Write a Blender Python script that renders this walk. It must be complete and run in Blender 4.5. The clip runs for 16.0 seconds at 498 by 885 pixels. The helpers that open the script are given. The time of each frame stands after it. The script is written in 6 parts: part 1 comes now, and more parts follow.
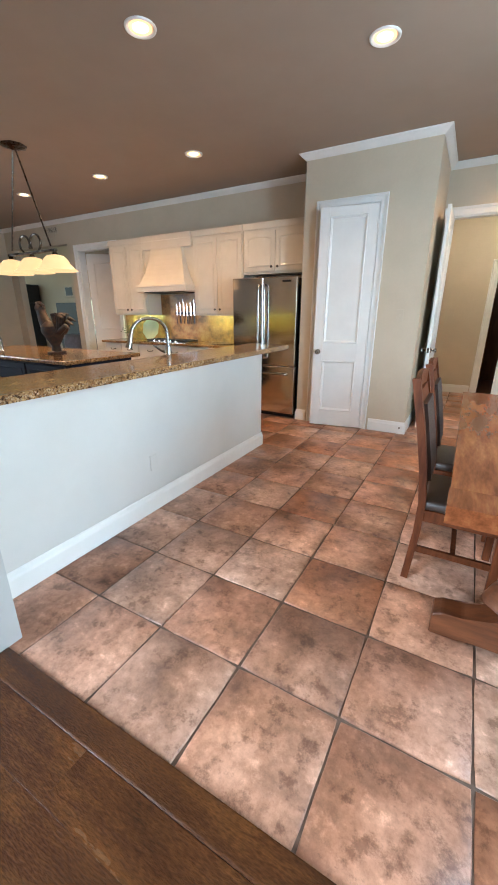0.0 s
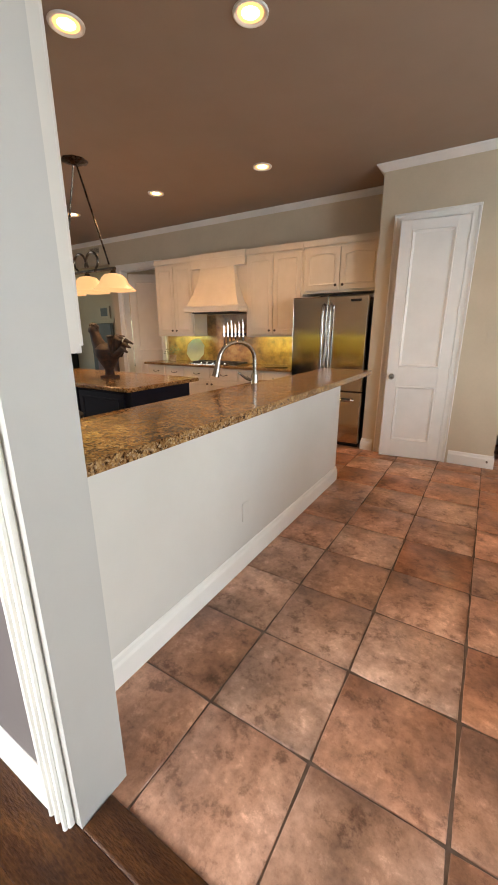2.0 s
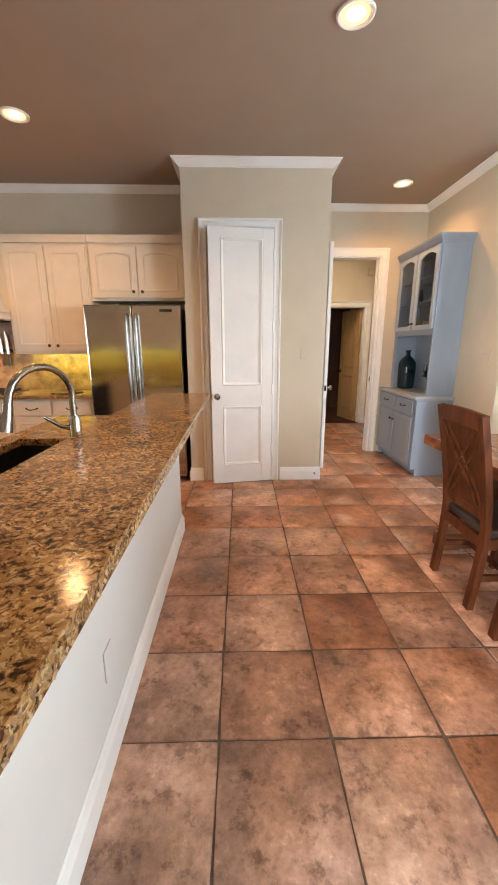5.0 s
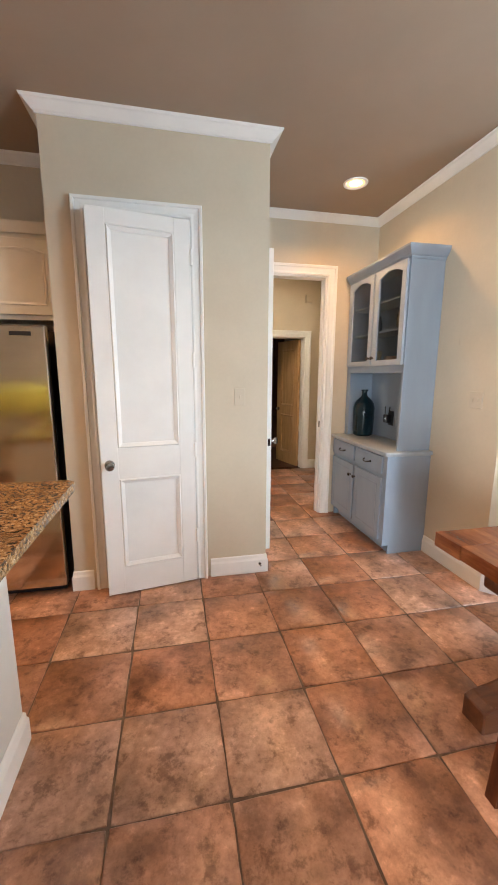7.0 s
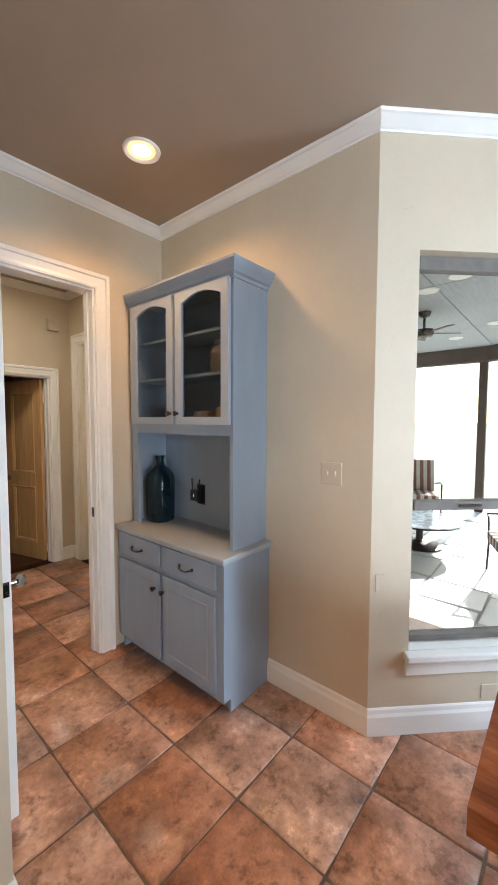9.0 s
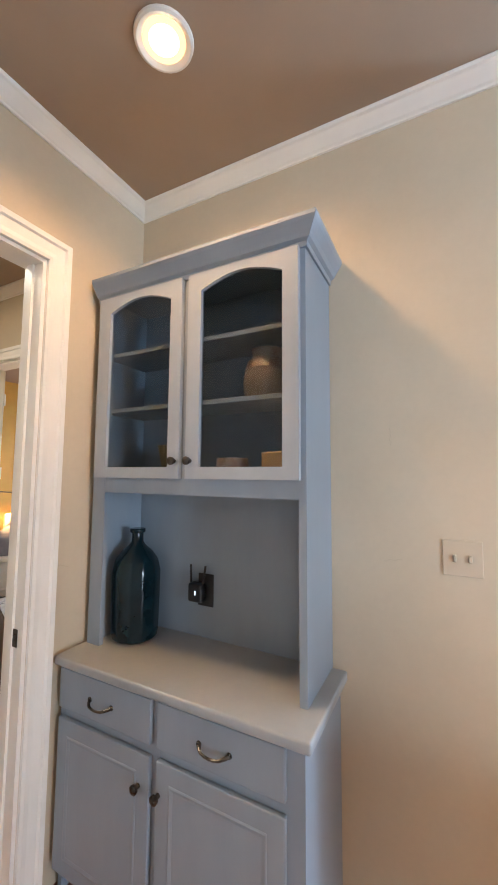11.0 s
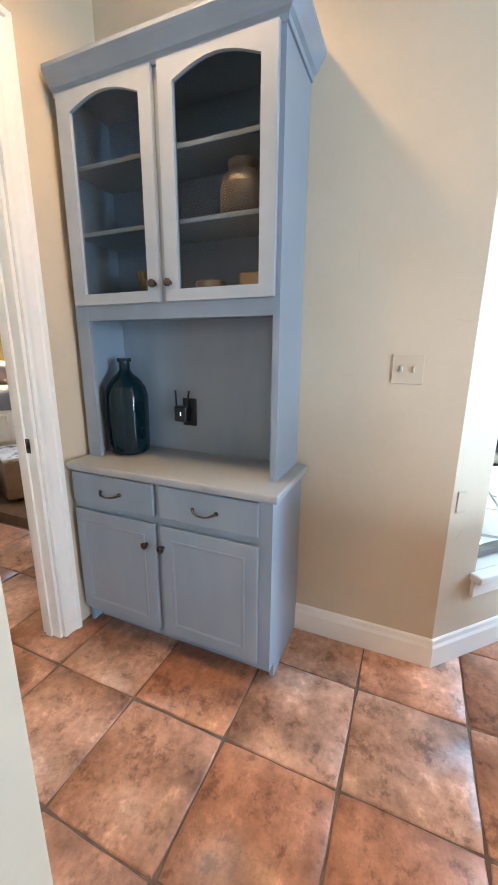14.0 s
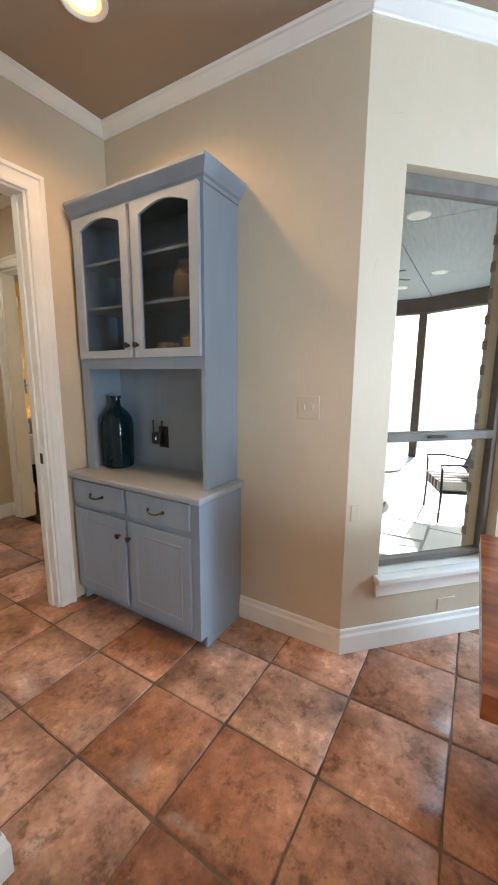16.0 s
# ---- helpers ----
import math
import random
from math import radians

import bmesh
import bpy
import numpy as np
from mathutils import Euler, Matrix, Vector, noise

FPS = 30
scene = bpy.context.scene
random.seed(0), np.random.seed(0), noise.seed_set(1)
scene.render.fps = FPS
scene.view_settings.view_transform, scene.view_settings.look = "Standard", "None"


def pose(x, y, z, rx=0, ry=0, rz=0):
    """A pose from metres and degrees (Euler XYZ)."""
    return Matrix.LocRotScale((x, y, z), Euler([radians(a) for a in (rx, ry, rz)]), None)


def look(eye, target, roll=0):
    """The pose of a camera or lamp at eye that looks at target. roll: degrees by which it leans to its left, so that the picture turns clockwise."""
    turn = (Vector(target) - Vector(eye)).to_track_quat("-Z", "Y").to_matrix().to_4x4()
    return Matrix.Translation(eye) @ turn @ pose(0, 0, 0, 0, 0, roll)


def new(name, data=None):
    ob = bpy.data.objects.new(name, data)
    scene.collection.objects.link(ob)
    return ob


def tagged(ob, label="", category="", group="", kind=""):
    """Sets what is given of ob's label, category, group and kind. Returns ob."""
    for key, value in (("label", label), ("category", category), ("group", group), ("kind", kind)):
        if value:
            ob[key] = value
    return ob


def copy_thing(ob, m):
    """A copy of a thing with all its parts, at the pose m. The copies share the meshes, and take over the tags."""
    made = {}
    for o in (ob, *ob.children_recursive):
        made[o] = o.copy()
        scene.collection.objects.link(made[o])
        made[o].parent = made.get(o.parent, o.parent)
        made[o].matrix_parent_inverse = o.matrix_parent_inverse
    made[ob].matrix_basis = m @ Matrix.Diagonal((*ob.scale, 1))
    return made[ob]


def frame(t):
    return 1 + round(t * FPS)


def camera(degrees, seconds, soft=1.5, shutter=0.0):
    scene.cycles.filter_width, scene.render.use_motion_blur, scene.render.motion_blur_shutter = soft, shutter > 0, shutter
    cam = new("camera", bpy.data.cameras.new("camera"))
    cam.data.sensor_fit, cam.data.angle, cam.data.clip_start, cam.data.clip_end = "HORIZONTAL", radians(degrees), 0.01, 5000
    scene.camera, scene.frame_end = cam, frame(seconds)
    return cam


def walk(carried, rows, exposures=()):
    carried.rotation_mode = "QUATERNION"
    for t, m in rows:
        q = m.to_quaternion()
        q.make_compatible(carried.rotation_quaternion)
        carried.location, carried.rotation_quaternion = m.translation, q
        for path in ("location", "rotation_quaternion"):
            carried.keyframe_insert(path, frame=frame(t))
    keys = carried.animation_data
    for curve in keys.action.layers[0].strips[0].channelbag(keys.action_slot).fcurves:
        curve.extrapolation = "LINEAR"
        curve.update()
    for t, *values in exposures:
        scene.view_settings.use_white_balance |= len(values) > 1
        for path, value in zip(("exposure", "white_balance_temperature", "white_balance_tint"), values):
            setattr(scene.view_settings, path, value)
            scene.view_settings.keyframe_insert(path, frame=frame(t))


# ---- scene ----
cam = camera(67.0, 16.0, soft=1.8)
PATH = [
    (0, (0.0, 0.0, 1.38), (-0.931, 1.645, 0.726), -0.0),
    (0.5, (-0.003, -0.029, 1.406), (-1.196, 1.437, 0.75), -0.3),
    (1, (-0.132, 0.013, 1.412), (-1.377, 1.433, 0.754), -0.3),
    (1.5, (-0.427, 0.055, 1.431), (-1.591, 1.55, 0.791), -0.3),
    (2, (-0.725, 0.104, 1.403), (-1.733, 1.737, 0.838), -0.1),
    (2.5, (-0.957, 0.187, 1.413), (-1.818, 1.919, 0.905), -0.2),
    (3, (-1.149, 0.254, 1.406), (-1.767, 2.087, 0.901), -0.2),
    (3.5, (-1.325, 0.311, 1.412), (-1.605, 2.226, 0.908), -0.1),
    (4, (-1.374, 0.38, 1.394), (-1.484, 2.313, 0.892), -0.1),
    (6.5, (-1.263, 1.693, 1.479), (-1.0, 3.629, 1.054), 0.2),
    (7, (-1.193, 2.014, 1.5), (-0.791, 3.942, 1.149), 0.2),
    (7.5, (-1.137, 2.369, 1.521), (-0.477, 4.227, 1.181), 0.4),
    (8, (-1.047, 2.712, 1.526), (-0.002, 4.391, 1.23), 0.2),
    (8.5, (-0.961, 3.045, 1.588), (0.389, 4.509, 1.401), 0.2),
    (9, (-0.88, 3.352, 1.616), (0.643, 4.643, 1.498), 0.2),
    (11.5, (-0.489, 4.439, 1.603), (1.288, 5.337, 1.789), 0.4),
    (12, (-0.47, 4.453, 1.533), (1.313, 5.348, 1.682), 0.5),
    (12.5, (-0.487, 4.44, 1.476), (1.299, 5.339, 1.469), 0.5),
    (13, (-0.548, 4.42, 1.4), (1.233, 5.311, 1.219), 0.5),
    (13.5, (-0.646, 4.359, 1.386), (1.112, 5.235, 1.006), 0.4),
    (14, (-0.724, 4.283, 1.407), (1.062, 5.044, 0.926), 0.4),
    (14.5, (-0.759, 4.112, 1.407), (1.046, 4.828, 0.925), 0.3),
    (15, (-0.752, 3.903, 1.426), (1.042, 4.64, 0.939), 0.2),
    (15.5, (-0.841, 3.707, 1.452), (0.94, 4.491, 0.991), 0.2),
    (16, (-0.906, 3.564, 1.488), (0.784, 4.578, 1.144), 0.4),
]
walk(cam, [(t, look(eye, target, roll)) for t, eye, target, roll in PATH],
     exposures=[(0.0, 1.55, 5850, 5), (1.0, 1.22, 7300, 13), (2.0, 1.18, 7350, 14), (3.0, 1.38, 6900, 12), (4.0, 1.52, 7000, 15), (6.5, 1.70, 6650, 10),
                (7.5, 1.62, 6350, 10), (8.5, 1.55, 6050, 9), (9.2, 1.42, 6050, 9), (11.3, 1.78, 5850, 9), (13.5, 2.05, 5400, 3), (14.5, 1.72, 5450, 4),
                (15.3, 1.46, 5650, 6), (16.0, 1.36, 5900, 6)])

# ---- world and large lights ----
world = bpy.data.worlds.new("sky")
scene.world = world
world.use_nodes = True
SUN_EL, SUN_AZ = 25.0, 92.0
wn = world.node_tree.nodes
wl = world.node_tree.links
sky = wn.new("ShaderNodeTexSky")
sky.sky_type = "NISHITA"
sky.sun_disc = False
sky.sun_elevation = radians(SUN_EL)
sky.sun_rotation = radians(SUN_AZ)
wl.new(sky.outputs[0], wn["Background"].inputs["Color"])
wn["Background"].inputs["Strength"].default_value = 0.15


def lamp(name, kind, m, energy, color, **more):
    data = bpy.data.lights.new(name, kind)
    data.energy, data.color = energy, color
    for key, value in more.items():
        if key == "size":
            data.size = value
        if key == "size_y":
            data.shape, data.size_y = "RECTANGLE", value
        if key == "angle":
            data.angle = radians(value)
        if key == "spot":
            data.spot_size, data.spot_blend = radians(value), 0.9
        if key == "soft":
            data.shadow_soft_size = value
    ob = new(name, data)
    ob.matrix_world = m
    return ob


sun_dir = Vector((math.sin(radians(SUN_AZ)) * math.cos(radians(SUN_EL)), math.cos(radians(SUN_AZ)) * math.cos(radians(SUN_EL)), math.sin(radians(SUN_EL))))
lamp("sun", "SUN", look(sun_dir * 50, (0, 0, 0)), 5.0, (1.0, 0.95, 0.88), angle=0.5)
DAY = (0.76, 0.88, 1.0)
SKY = (0.62, 0.81, 1.0)
# daylight through the breakfast nook's windows and the living room's windows
lamp("nook_window_light_a", "AREA", look((2.24, 2.27, 1.45), (0, 2.9, 0.2)), 17, SKY, size=0.7, size_y=2.0)
lamp("nook_window_light_b", "AREA", look((2.24, 1.40, 1.45), (-0.4, 2.6, 0.4)), 52, SKY, size=0.7, size_y=2.0)
lamp("living_window_light_a", "AREA", look((-3.94, -4.2, 1.55), (0.9, 4.4, 1.4)), 285, DAY, size=2.2, size_y=2.2)
lamp("living_window_light_b", "AREA", look((3.94, -2.2, 1.55), (-1.2, 0.6, 0.6)), 26, SKY, size=2.4, size_y=2.2)
lamp("living_window_light_c", "AREA", look((-2.85, -5.40, 1.55), (0.2, 4.6, 1.5)), 50, DAY, size=2.2, size_y=2.2)
# added daylight-coloured fill from the kitchen side; the partition has no window here
lamp("kitchen_side_fill", "AREA", look((-7.1, 0.67, 1.50), (0.6, 4.6, 0.6)), 27, DAY, size=1.5, size_y=1.1)

# ---- mesh helpers ----
def chain(ob):
    m = Matrix()
    while ob is not None:
        m = ob.matrix_basis @ m
        ob = ob.parent
    return m


def link_mesh(name, bm, material, smooth=False):
    bmesh.ops.recalc_face_normals(bm, faces=bm.faces[:])
    me = bpy.data.meshes.new(name)
    bm.to_mesh(me)
    bm.free()
    for m in material if isinstance(material, (list, tuple)) else [material]:
        me.materials.append(m)
    if smooth:
        for p in me.polygons:
            p.use_smooth = True
        me.set_sharp_from_angle(angle=radians(38))
    return new(name, me)


def part(name, bm, material, parent, label="", smooth=False):
    """Links a bmesh, given in world metres, as one mesh under a thing or a part."""
    bm.transform(chain(parent).inverted())
    ob = link_mesh(name, bm, material, smooth)
    ob.parent = parent
    return tagged(ob, label=label)


def thing(name, label, category, loc=(0, 0, 0), rz=0.0, group="", kind=""):
    ob = new(name)
    ob.empty_display_size = 0.1
    ob.matrix_basis = pose(*loc, 0, 0, rz)
    return tagged(ob, label, category, group, kind)


def solo(name, bm, material, label, category="", loc=None, group="", kind="", smooth=False):
    """A thing of one mesh."""
    if loc:
        bm.transform(Matrix.Translation(-Vector(loc)))
    ob = link_mesh(name, bm, material, smooth)
    if loc:
        ob.location = loc
    return tagged(ob, label, category, group, kind)


def box(bm, x0, x1, y0, y1, z0, z1, bevel=0.0, segs=1, m=None):
    r = bmesh.ops.create_cube(bm, size=1.0)
    vs = r["verts"]
    for v in vs:
        v.co = Vector(((x0 + x1) / 2 + v.co.x * (x1 - x0), (y0 + y1) / 2 + v.co.y * (y1 - y0), (z0 + z1) / 2 + v.co.z * (z1 - z0)))
    if m is not None:
        bmesh.ops.transform(bm, matrix=m, verts=vs)
    if bevel:
        es = list({e for v in vs for e in v.link_edges})
        bmesh.ops.bevel(bm, geom=es, offset=bevel, segments=segs, profile=0.5, affect="EDGES")
    return bm


def boxm(*a, **k):
    return box(bmesh.new(), *a, **k)


def sweep(bm, pts, prof, m=None, closed=False):
    """Sweeps a profile of (out, up) along a plan path, out to its left, with mitred corners."""
    pts = [Vector(p) for p in pts]
    n, rings = len(pts), []
    for i, p in enumerate(pts):
        a = pts[i] - pts[i - 1] if (closed or i > 0) else None
        b = pts[(i + 1) % n] - pts[i] if (closed or i < n - 1) else None
        na = Vector((-a.y, a.x)).normalized() if a is not None else None
        nb = Vector((-b.y, b.x)).normalized() if b is not None else None
        if na is None or nb is None:
            off = na or nb
        else:
            s = na + nb
            off = s * (2 / max(s.length_squared, 0.2)) if s.length > 1e-6 else na
        ring = []
        for o, w in prof:
            co = Vector((p.x + off.x * o, p.y + off.y * o, w))
            ring.append(bm.verts.new(m @ co if m is not None else co))
        rings.append(ring)
    k = len(prof)
    for i in range(n if closed else n - 1):
        r0, r1 = rings[i], rings[(i + 1) % n]
        for j in range(k):
            bm.faces.new((r0[j], r0[(j + 1) % k], r1[(j + 1) % k], r1[j]))
    if not closed:
        bm.faces.new(rings[0])
        bm.faces.new(list(reversed(rings[-1])))
    return bm


def lathe(bm, prof, center=(0, 0, 0), segs=24, m=None):
    rings = []
    c = Vector(center)
    for r, z in prof:
        ring = []
        for i in range(segs):
            a = 2 * math.pi * i / segs
            co = Vector((r * math.cos(a), r * math.sin(a), z))
            ring.append(bm.verts.new((m @ co if m is not None else co) + c))
        rings.append(ring)
    for a, b in zip(rings, rings[1:]):
        for i in range(segs):
            bm.faces.new((a[i], a[(i + 1) % segs], b[(i + 1) % segs], b[i]))
    if prof[0][0] > 1e-5:
        bm.faces.new(list(reversed(rings[0])))
    if prof[-1][0] > 1e-5:
        bm.faces.new(rings[-1])
    bmesh.ops.remove_doubles(bm, verts=[v for r in rings for v in r], dist=1e-5)
    return bm


def tube(bm, pts, r, segs=10, square=None):
    """A round tube, or a bar of the size square=(w, h), along points."""
    pts = [Vector(p) for p in pts]
    rings, side = [], None
    for i, p in enumerate(pts):
        d = (pts[min(i + 1, len(pts) - 1)] - pts[max(i - 1, 0)]).normalized()
        if side is None:
            side = d.cross(Vector((0, 0, 1)) if abs(d.z) < 0.9 else Vector((0, 1, 0))).normalized()
        side = (side - d * side.dot(d)).normalized()
        up = side.cross(d)
        rad = r[i] if isinstance(r, (list, tuple)) else r
        if square:
            w, h = square[0] / 2, square[1] / 2
            ring = [bm.verts.new(p + side * (w * a) + up * (h * b)) for a, b in ((-1, -1), (1, -1), (1, 1), (-1, 1))]
        else:
            ring = [bm.verts.new(p + (side * math.cos(2 * math.pi * k / segs) + up * math.sin(2 * math.pi * k / segs)) * rad) for k in range(segs)]
        rings.append(ring)
    for a, b in zip(rings, rings[1:]):
        k = len(a)
        for j in range(k):
            bm.faces.new((a[j], a[(j + 1) % k], b[(j + 1) % k], b[j]))
    bm.faces.new(list(reversed(rings[0])))
    bm.faces.new(rings[-1])
    return bm


def prism(bm, outline, w0, w1, m=None):
    """An outline of (u, v) given depth from w0 to w1."""
    a = [bm.verts.new((m @ Vector((u, v, w0))) if m is not None else Vector((u, v, w0))) for u, v in outline]
    b = [bm.verts.new((m @ Vector((u, v, w1))) if m is not None else Vector((u, v, w1))) for u, v in outline]
    bm.faces.new(list(reversed(a)))
    bm.faces.new(b)
    for i in range(len(a)):
        j = (i + 1) % len(a)
        bm.faces.new((a[i], a[j], b[j], b[i]))
    return bm


def plate_with_hole(bm, outer, inner, w0, w1, m):
    """A frame between two outlines with as many points each."""
    vs = [[bm.verts.new(m @ Vector((u, v, w))) for u, v in line] for line in (outer, inner) for w in (w0, w1)]
    o0, o1, i0, i1 = vs
    n = len(outer)
    for k in range(n):
        j = (k + 1) % n
        bm.faces.new((o0[k], o0[j], i0[j], i0[k]))
        bm.faces.new((o1[k], i1[k], i1[j], o1[j]))
        bm.faces.new((o0[k], o1[k], o1[j], o0[j]))
        bm.faces.new((i0[k], i0[j], i1[j], i1[k]))
    return bm


def upright(ox, oy, deg):
    """Maps (along, up, towards the viewer) of a wall: at deg 0 along is +x and it faces -y."""
    c, s = math.cos(radians(deg)), math.sin(radians(deg))
    return Matrix(((c, 0, s, ox), (s, 0, -c, oy), (0, 1, 0, 0), (0, 0, 0, 1)))


# ---- materials ----
def material(name, colors, rough=0.5, metal=0.0, scale=6.0, bump=0.0, bump_scale=60.0, stretch=(1, 1, 1), contrast=(0.35, 0.65),
             rough_var=0.08, vary=0.0, coat=0.0, detail=6.0, spec=0.5, fine=0.0, jitter=False):
    """A surface of two or three colours blended by noise at two scales, with grain and relief."""
    m = bpy.data.materials.new(name)
    m.use_nodes = True
    n, l = m.node_tree.nodes, m.node_tree.links
    b = n["Principled BSDF"]
    co = n.new("ShaderNodeTexCoord")
    mp = n.new("ShaderNodeMapping")
    mp.inputs["Scale"].default_value = stretch
    src = co.outputs["Object"]
    info = n.new("ShaderNodeObjectInfo")
    if jitter:
        comb = n.new("ShaderNodeCombineXYZ")
        mul = n.new("ShaderNodeMath")
        mul.operation = "MULTIPLY"
        mul.inputs[1].default_value = 37.0
        l.new(info.outputs["Random"], mul.inputs[0])
        for k in range(3):
            l.new(mul.outputs[0], comb.inputs[k])
        add = n.new("ShaderNodeVectorMath")
        l.new(src, add.inputs[0])
        l.new(comb.outputs[0], add.inputs[1])
        src = add.outputs[0]
    l.new(src, mp.inputs["Vector"])
    noise_a = n.new("ShaderNodeTexNoise")
    noise_a.inputs["Scale"].default_value = scale
    noise_a.inputs["Detail"].default_value = detail
    noise_a.inputs["Roughness"].default_value = 0.62
    l.new(mp.outputs[0], noise_a.inputs["Vector"])
    ramp = n.new("ShaderNodeValToRGB")
    e = ramp.color_ramp.elements
    e[0].position, e[1].position = contrast
    e[0].color, e[1].color = (*colors[0], 1), (*colors[-1], 1)
    if len(colors) == 3:
        mid = e.new(sum(contrast) / 2)
        mid.color = (*colors[1], 1)
    l.new(noise_a.outputs["Fac"], ramp.inputs[0])
    color = ramp.outputs[0]
    noise_b = n.new("ShaderNodeTexNoise")
    noise_b.inputs["Scale"].default_value = bump_scale
    noise_b.inputs["Detail"].default_value = 4
    l.new(mp.outputs[0], noise_b.inputs["Vector"])
    if fine:
        hsv = n.new("ShaderNodeHueSaturation")
        rng = n.new("ShaderNodeMapRange")
        rng.inputs["From Min"].default_value, rng.inputs["From Max"].default_value = 0.3, 0.7
        rng.inputs["To Min"].default_value, rng.inputs["To Max"].default_value = 1 - fine, 1 + fine
        l.new(noise_b.outputs["Fac"], rng.inputs["Value"])
        l.new(rng.outputs[0], hsv.inputs["Value"])
        l.new(color, hsv.inputs["Color"])
        color = hsv.outputs[0]
    if vary:
        hsv = n.new("ShaderNodeHueSaturation")
        rng = n.new("ShaderNodeMapRange")
        rng.inputs["To Min"].default_value, rng.inputs["To Max"].default_value = 1 - vary, 1 + vary
        l.new(info.outputs["Random"], rng.inputs["Value"])
        l.new(rng.outputs[0], hsv.inputs["Value"])
        l.new(color, hsv.inputs["Color"])
        color = hsv.outputs[0]
    l.new(color, b.inputs["Base Color"])
    rr = n.new("ShaderNodeMapRange")
    rr.inputs["To Min"].default_value, rr.inputs["To Max"].default_value = max(0.02, rough - rough_var), min(1, rough + rough_var)
    l.new(noise_a.outputs["Fac"], rr.inputs["Value"])
    l.new(rr.outputs[0], b.inputs["Roughness"])
    b.inputs["Metallic"].default_value = metal
    b.inputs["Specular IOR Level"].default_value = spec
    b.inputs["Coat Weight"].default_value = coat
    b.inputs["Coat Roughness"].default_value = 0.15
    if bump:
        bp = n.new("ShaderNodeBump")
        bp.inputs["Strength"].default_value = bump
        bp.inputs["Distance"].default_value = 0.004
        l.new(noise_b.outputs["Fac"], bp.inputs["Height"])
        l.new(bp.outputs[0], b.inputs["Normal"])
    return m


def glow(name, color, strength, base=None):
    m = bpy.data.materials.new(name)
    m.use_nodes = True
    b = m.node_tree.nodes["Principled BSDF"]
    b.inputs["Base Color"].default_value = (*(base or color), 1)
    b.inputs["Emission Color"].default_value = (*color, 1)
    b.inputs["Emission Strength"].default_value = strength
    b.inputs["Roughness"].default_value = 0.4
    return m


def clear_glass(name, color=(1, 1, 1), rough=0.0):
    m = bpy.data.materials.new(name)
    m.use_nodes = True
    b = m.node_tree.nodes["Principled BSDF"]
    b.inputs["Base Color"].default_value = (*color, 1)
    b.inputs["Transmission Weight"].default_value = 1.0
    b.inputs["Roughness"].default_value = rough
    b.inputs["IOR"].default_value = 1.45
    return m


def thin_pane(name, tint=(0.93, 0.95, 0.95)):
    """Clear window glass: mostly see-through with a faint gloss."""
    m = bpy.data.materials.new(name)
    m.use_nodes = True
    n, l = m.node_tree.nodes, m.node_tree.links
    n.remove(n["Principled BSDF"])
    t = n.new("ShaderNodeBsdfTransparent")
    t.inputs[0].default_value = (*tint, 1)
    g = n.new("ShaderNodeBsdfGlossy")
    g.inputs["Roughness"].default_value = 0.01
    f = n.new("ShaderNodeMath")
    f.operation = "MULTIPLY_ADD"
    w = n.new("ShaderNodeLayerWeight")
    w.inputs[0].default_value = 0.5
    p = n.new("ShaderNodeMath")
    p.operation = "POWER"
    p.inputs[1].default_value = 5.0
    l.new(w.outputs["Facing"], p.inputs[0])
    l.new(p.outputs[0], f.inputs[0])
    f.inputs[1].default_value, f.inputs[2].default_value = 0.4, 0.02
    mix = n.new("ShaderNodeMixShader")
    l.new(f.outputs[0], mix.inputs[0])
    l.new(t.outputs[0], mix.inputs[1])
    l.new(g.outputs[0], mix.inputs[2])
    l.new(mix.outputs[0], n["Material Output"].inputs["Surface"])
    return m


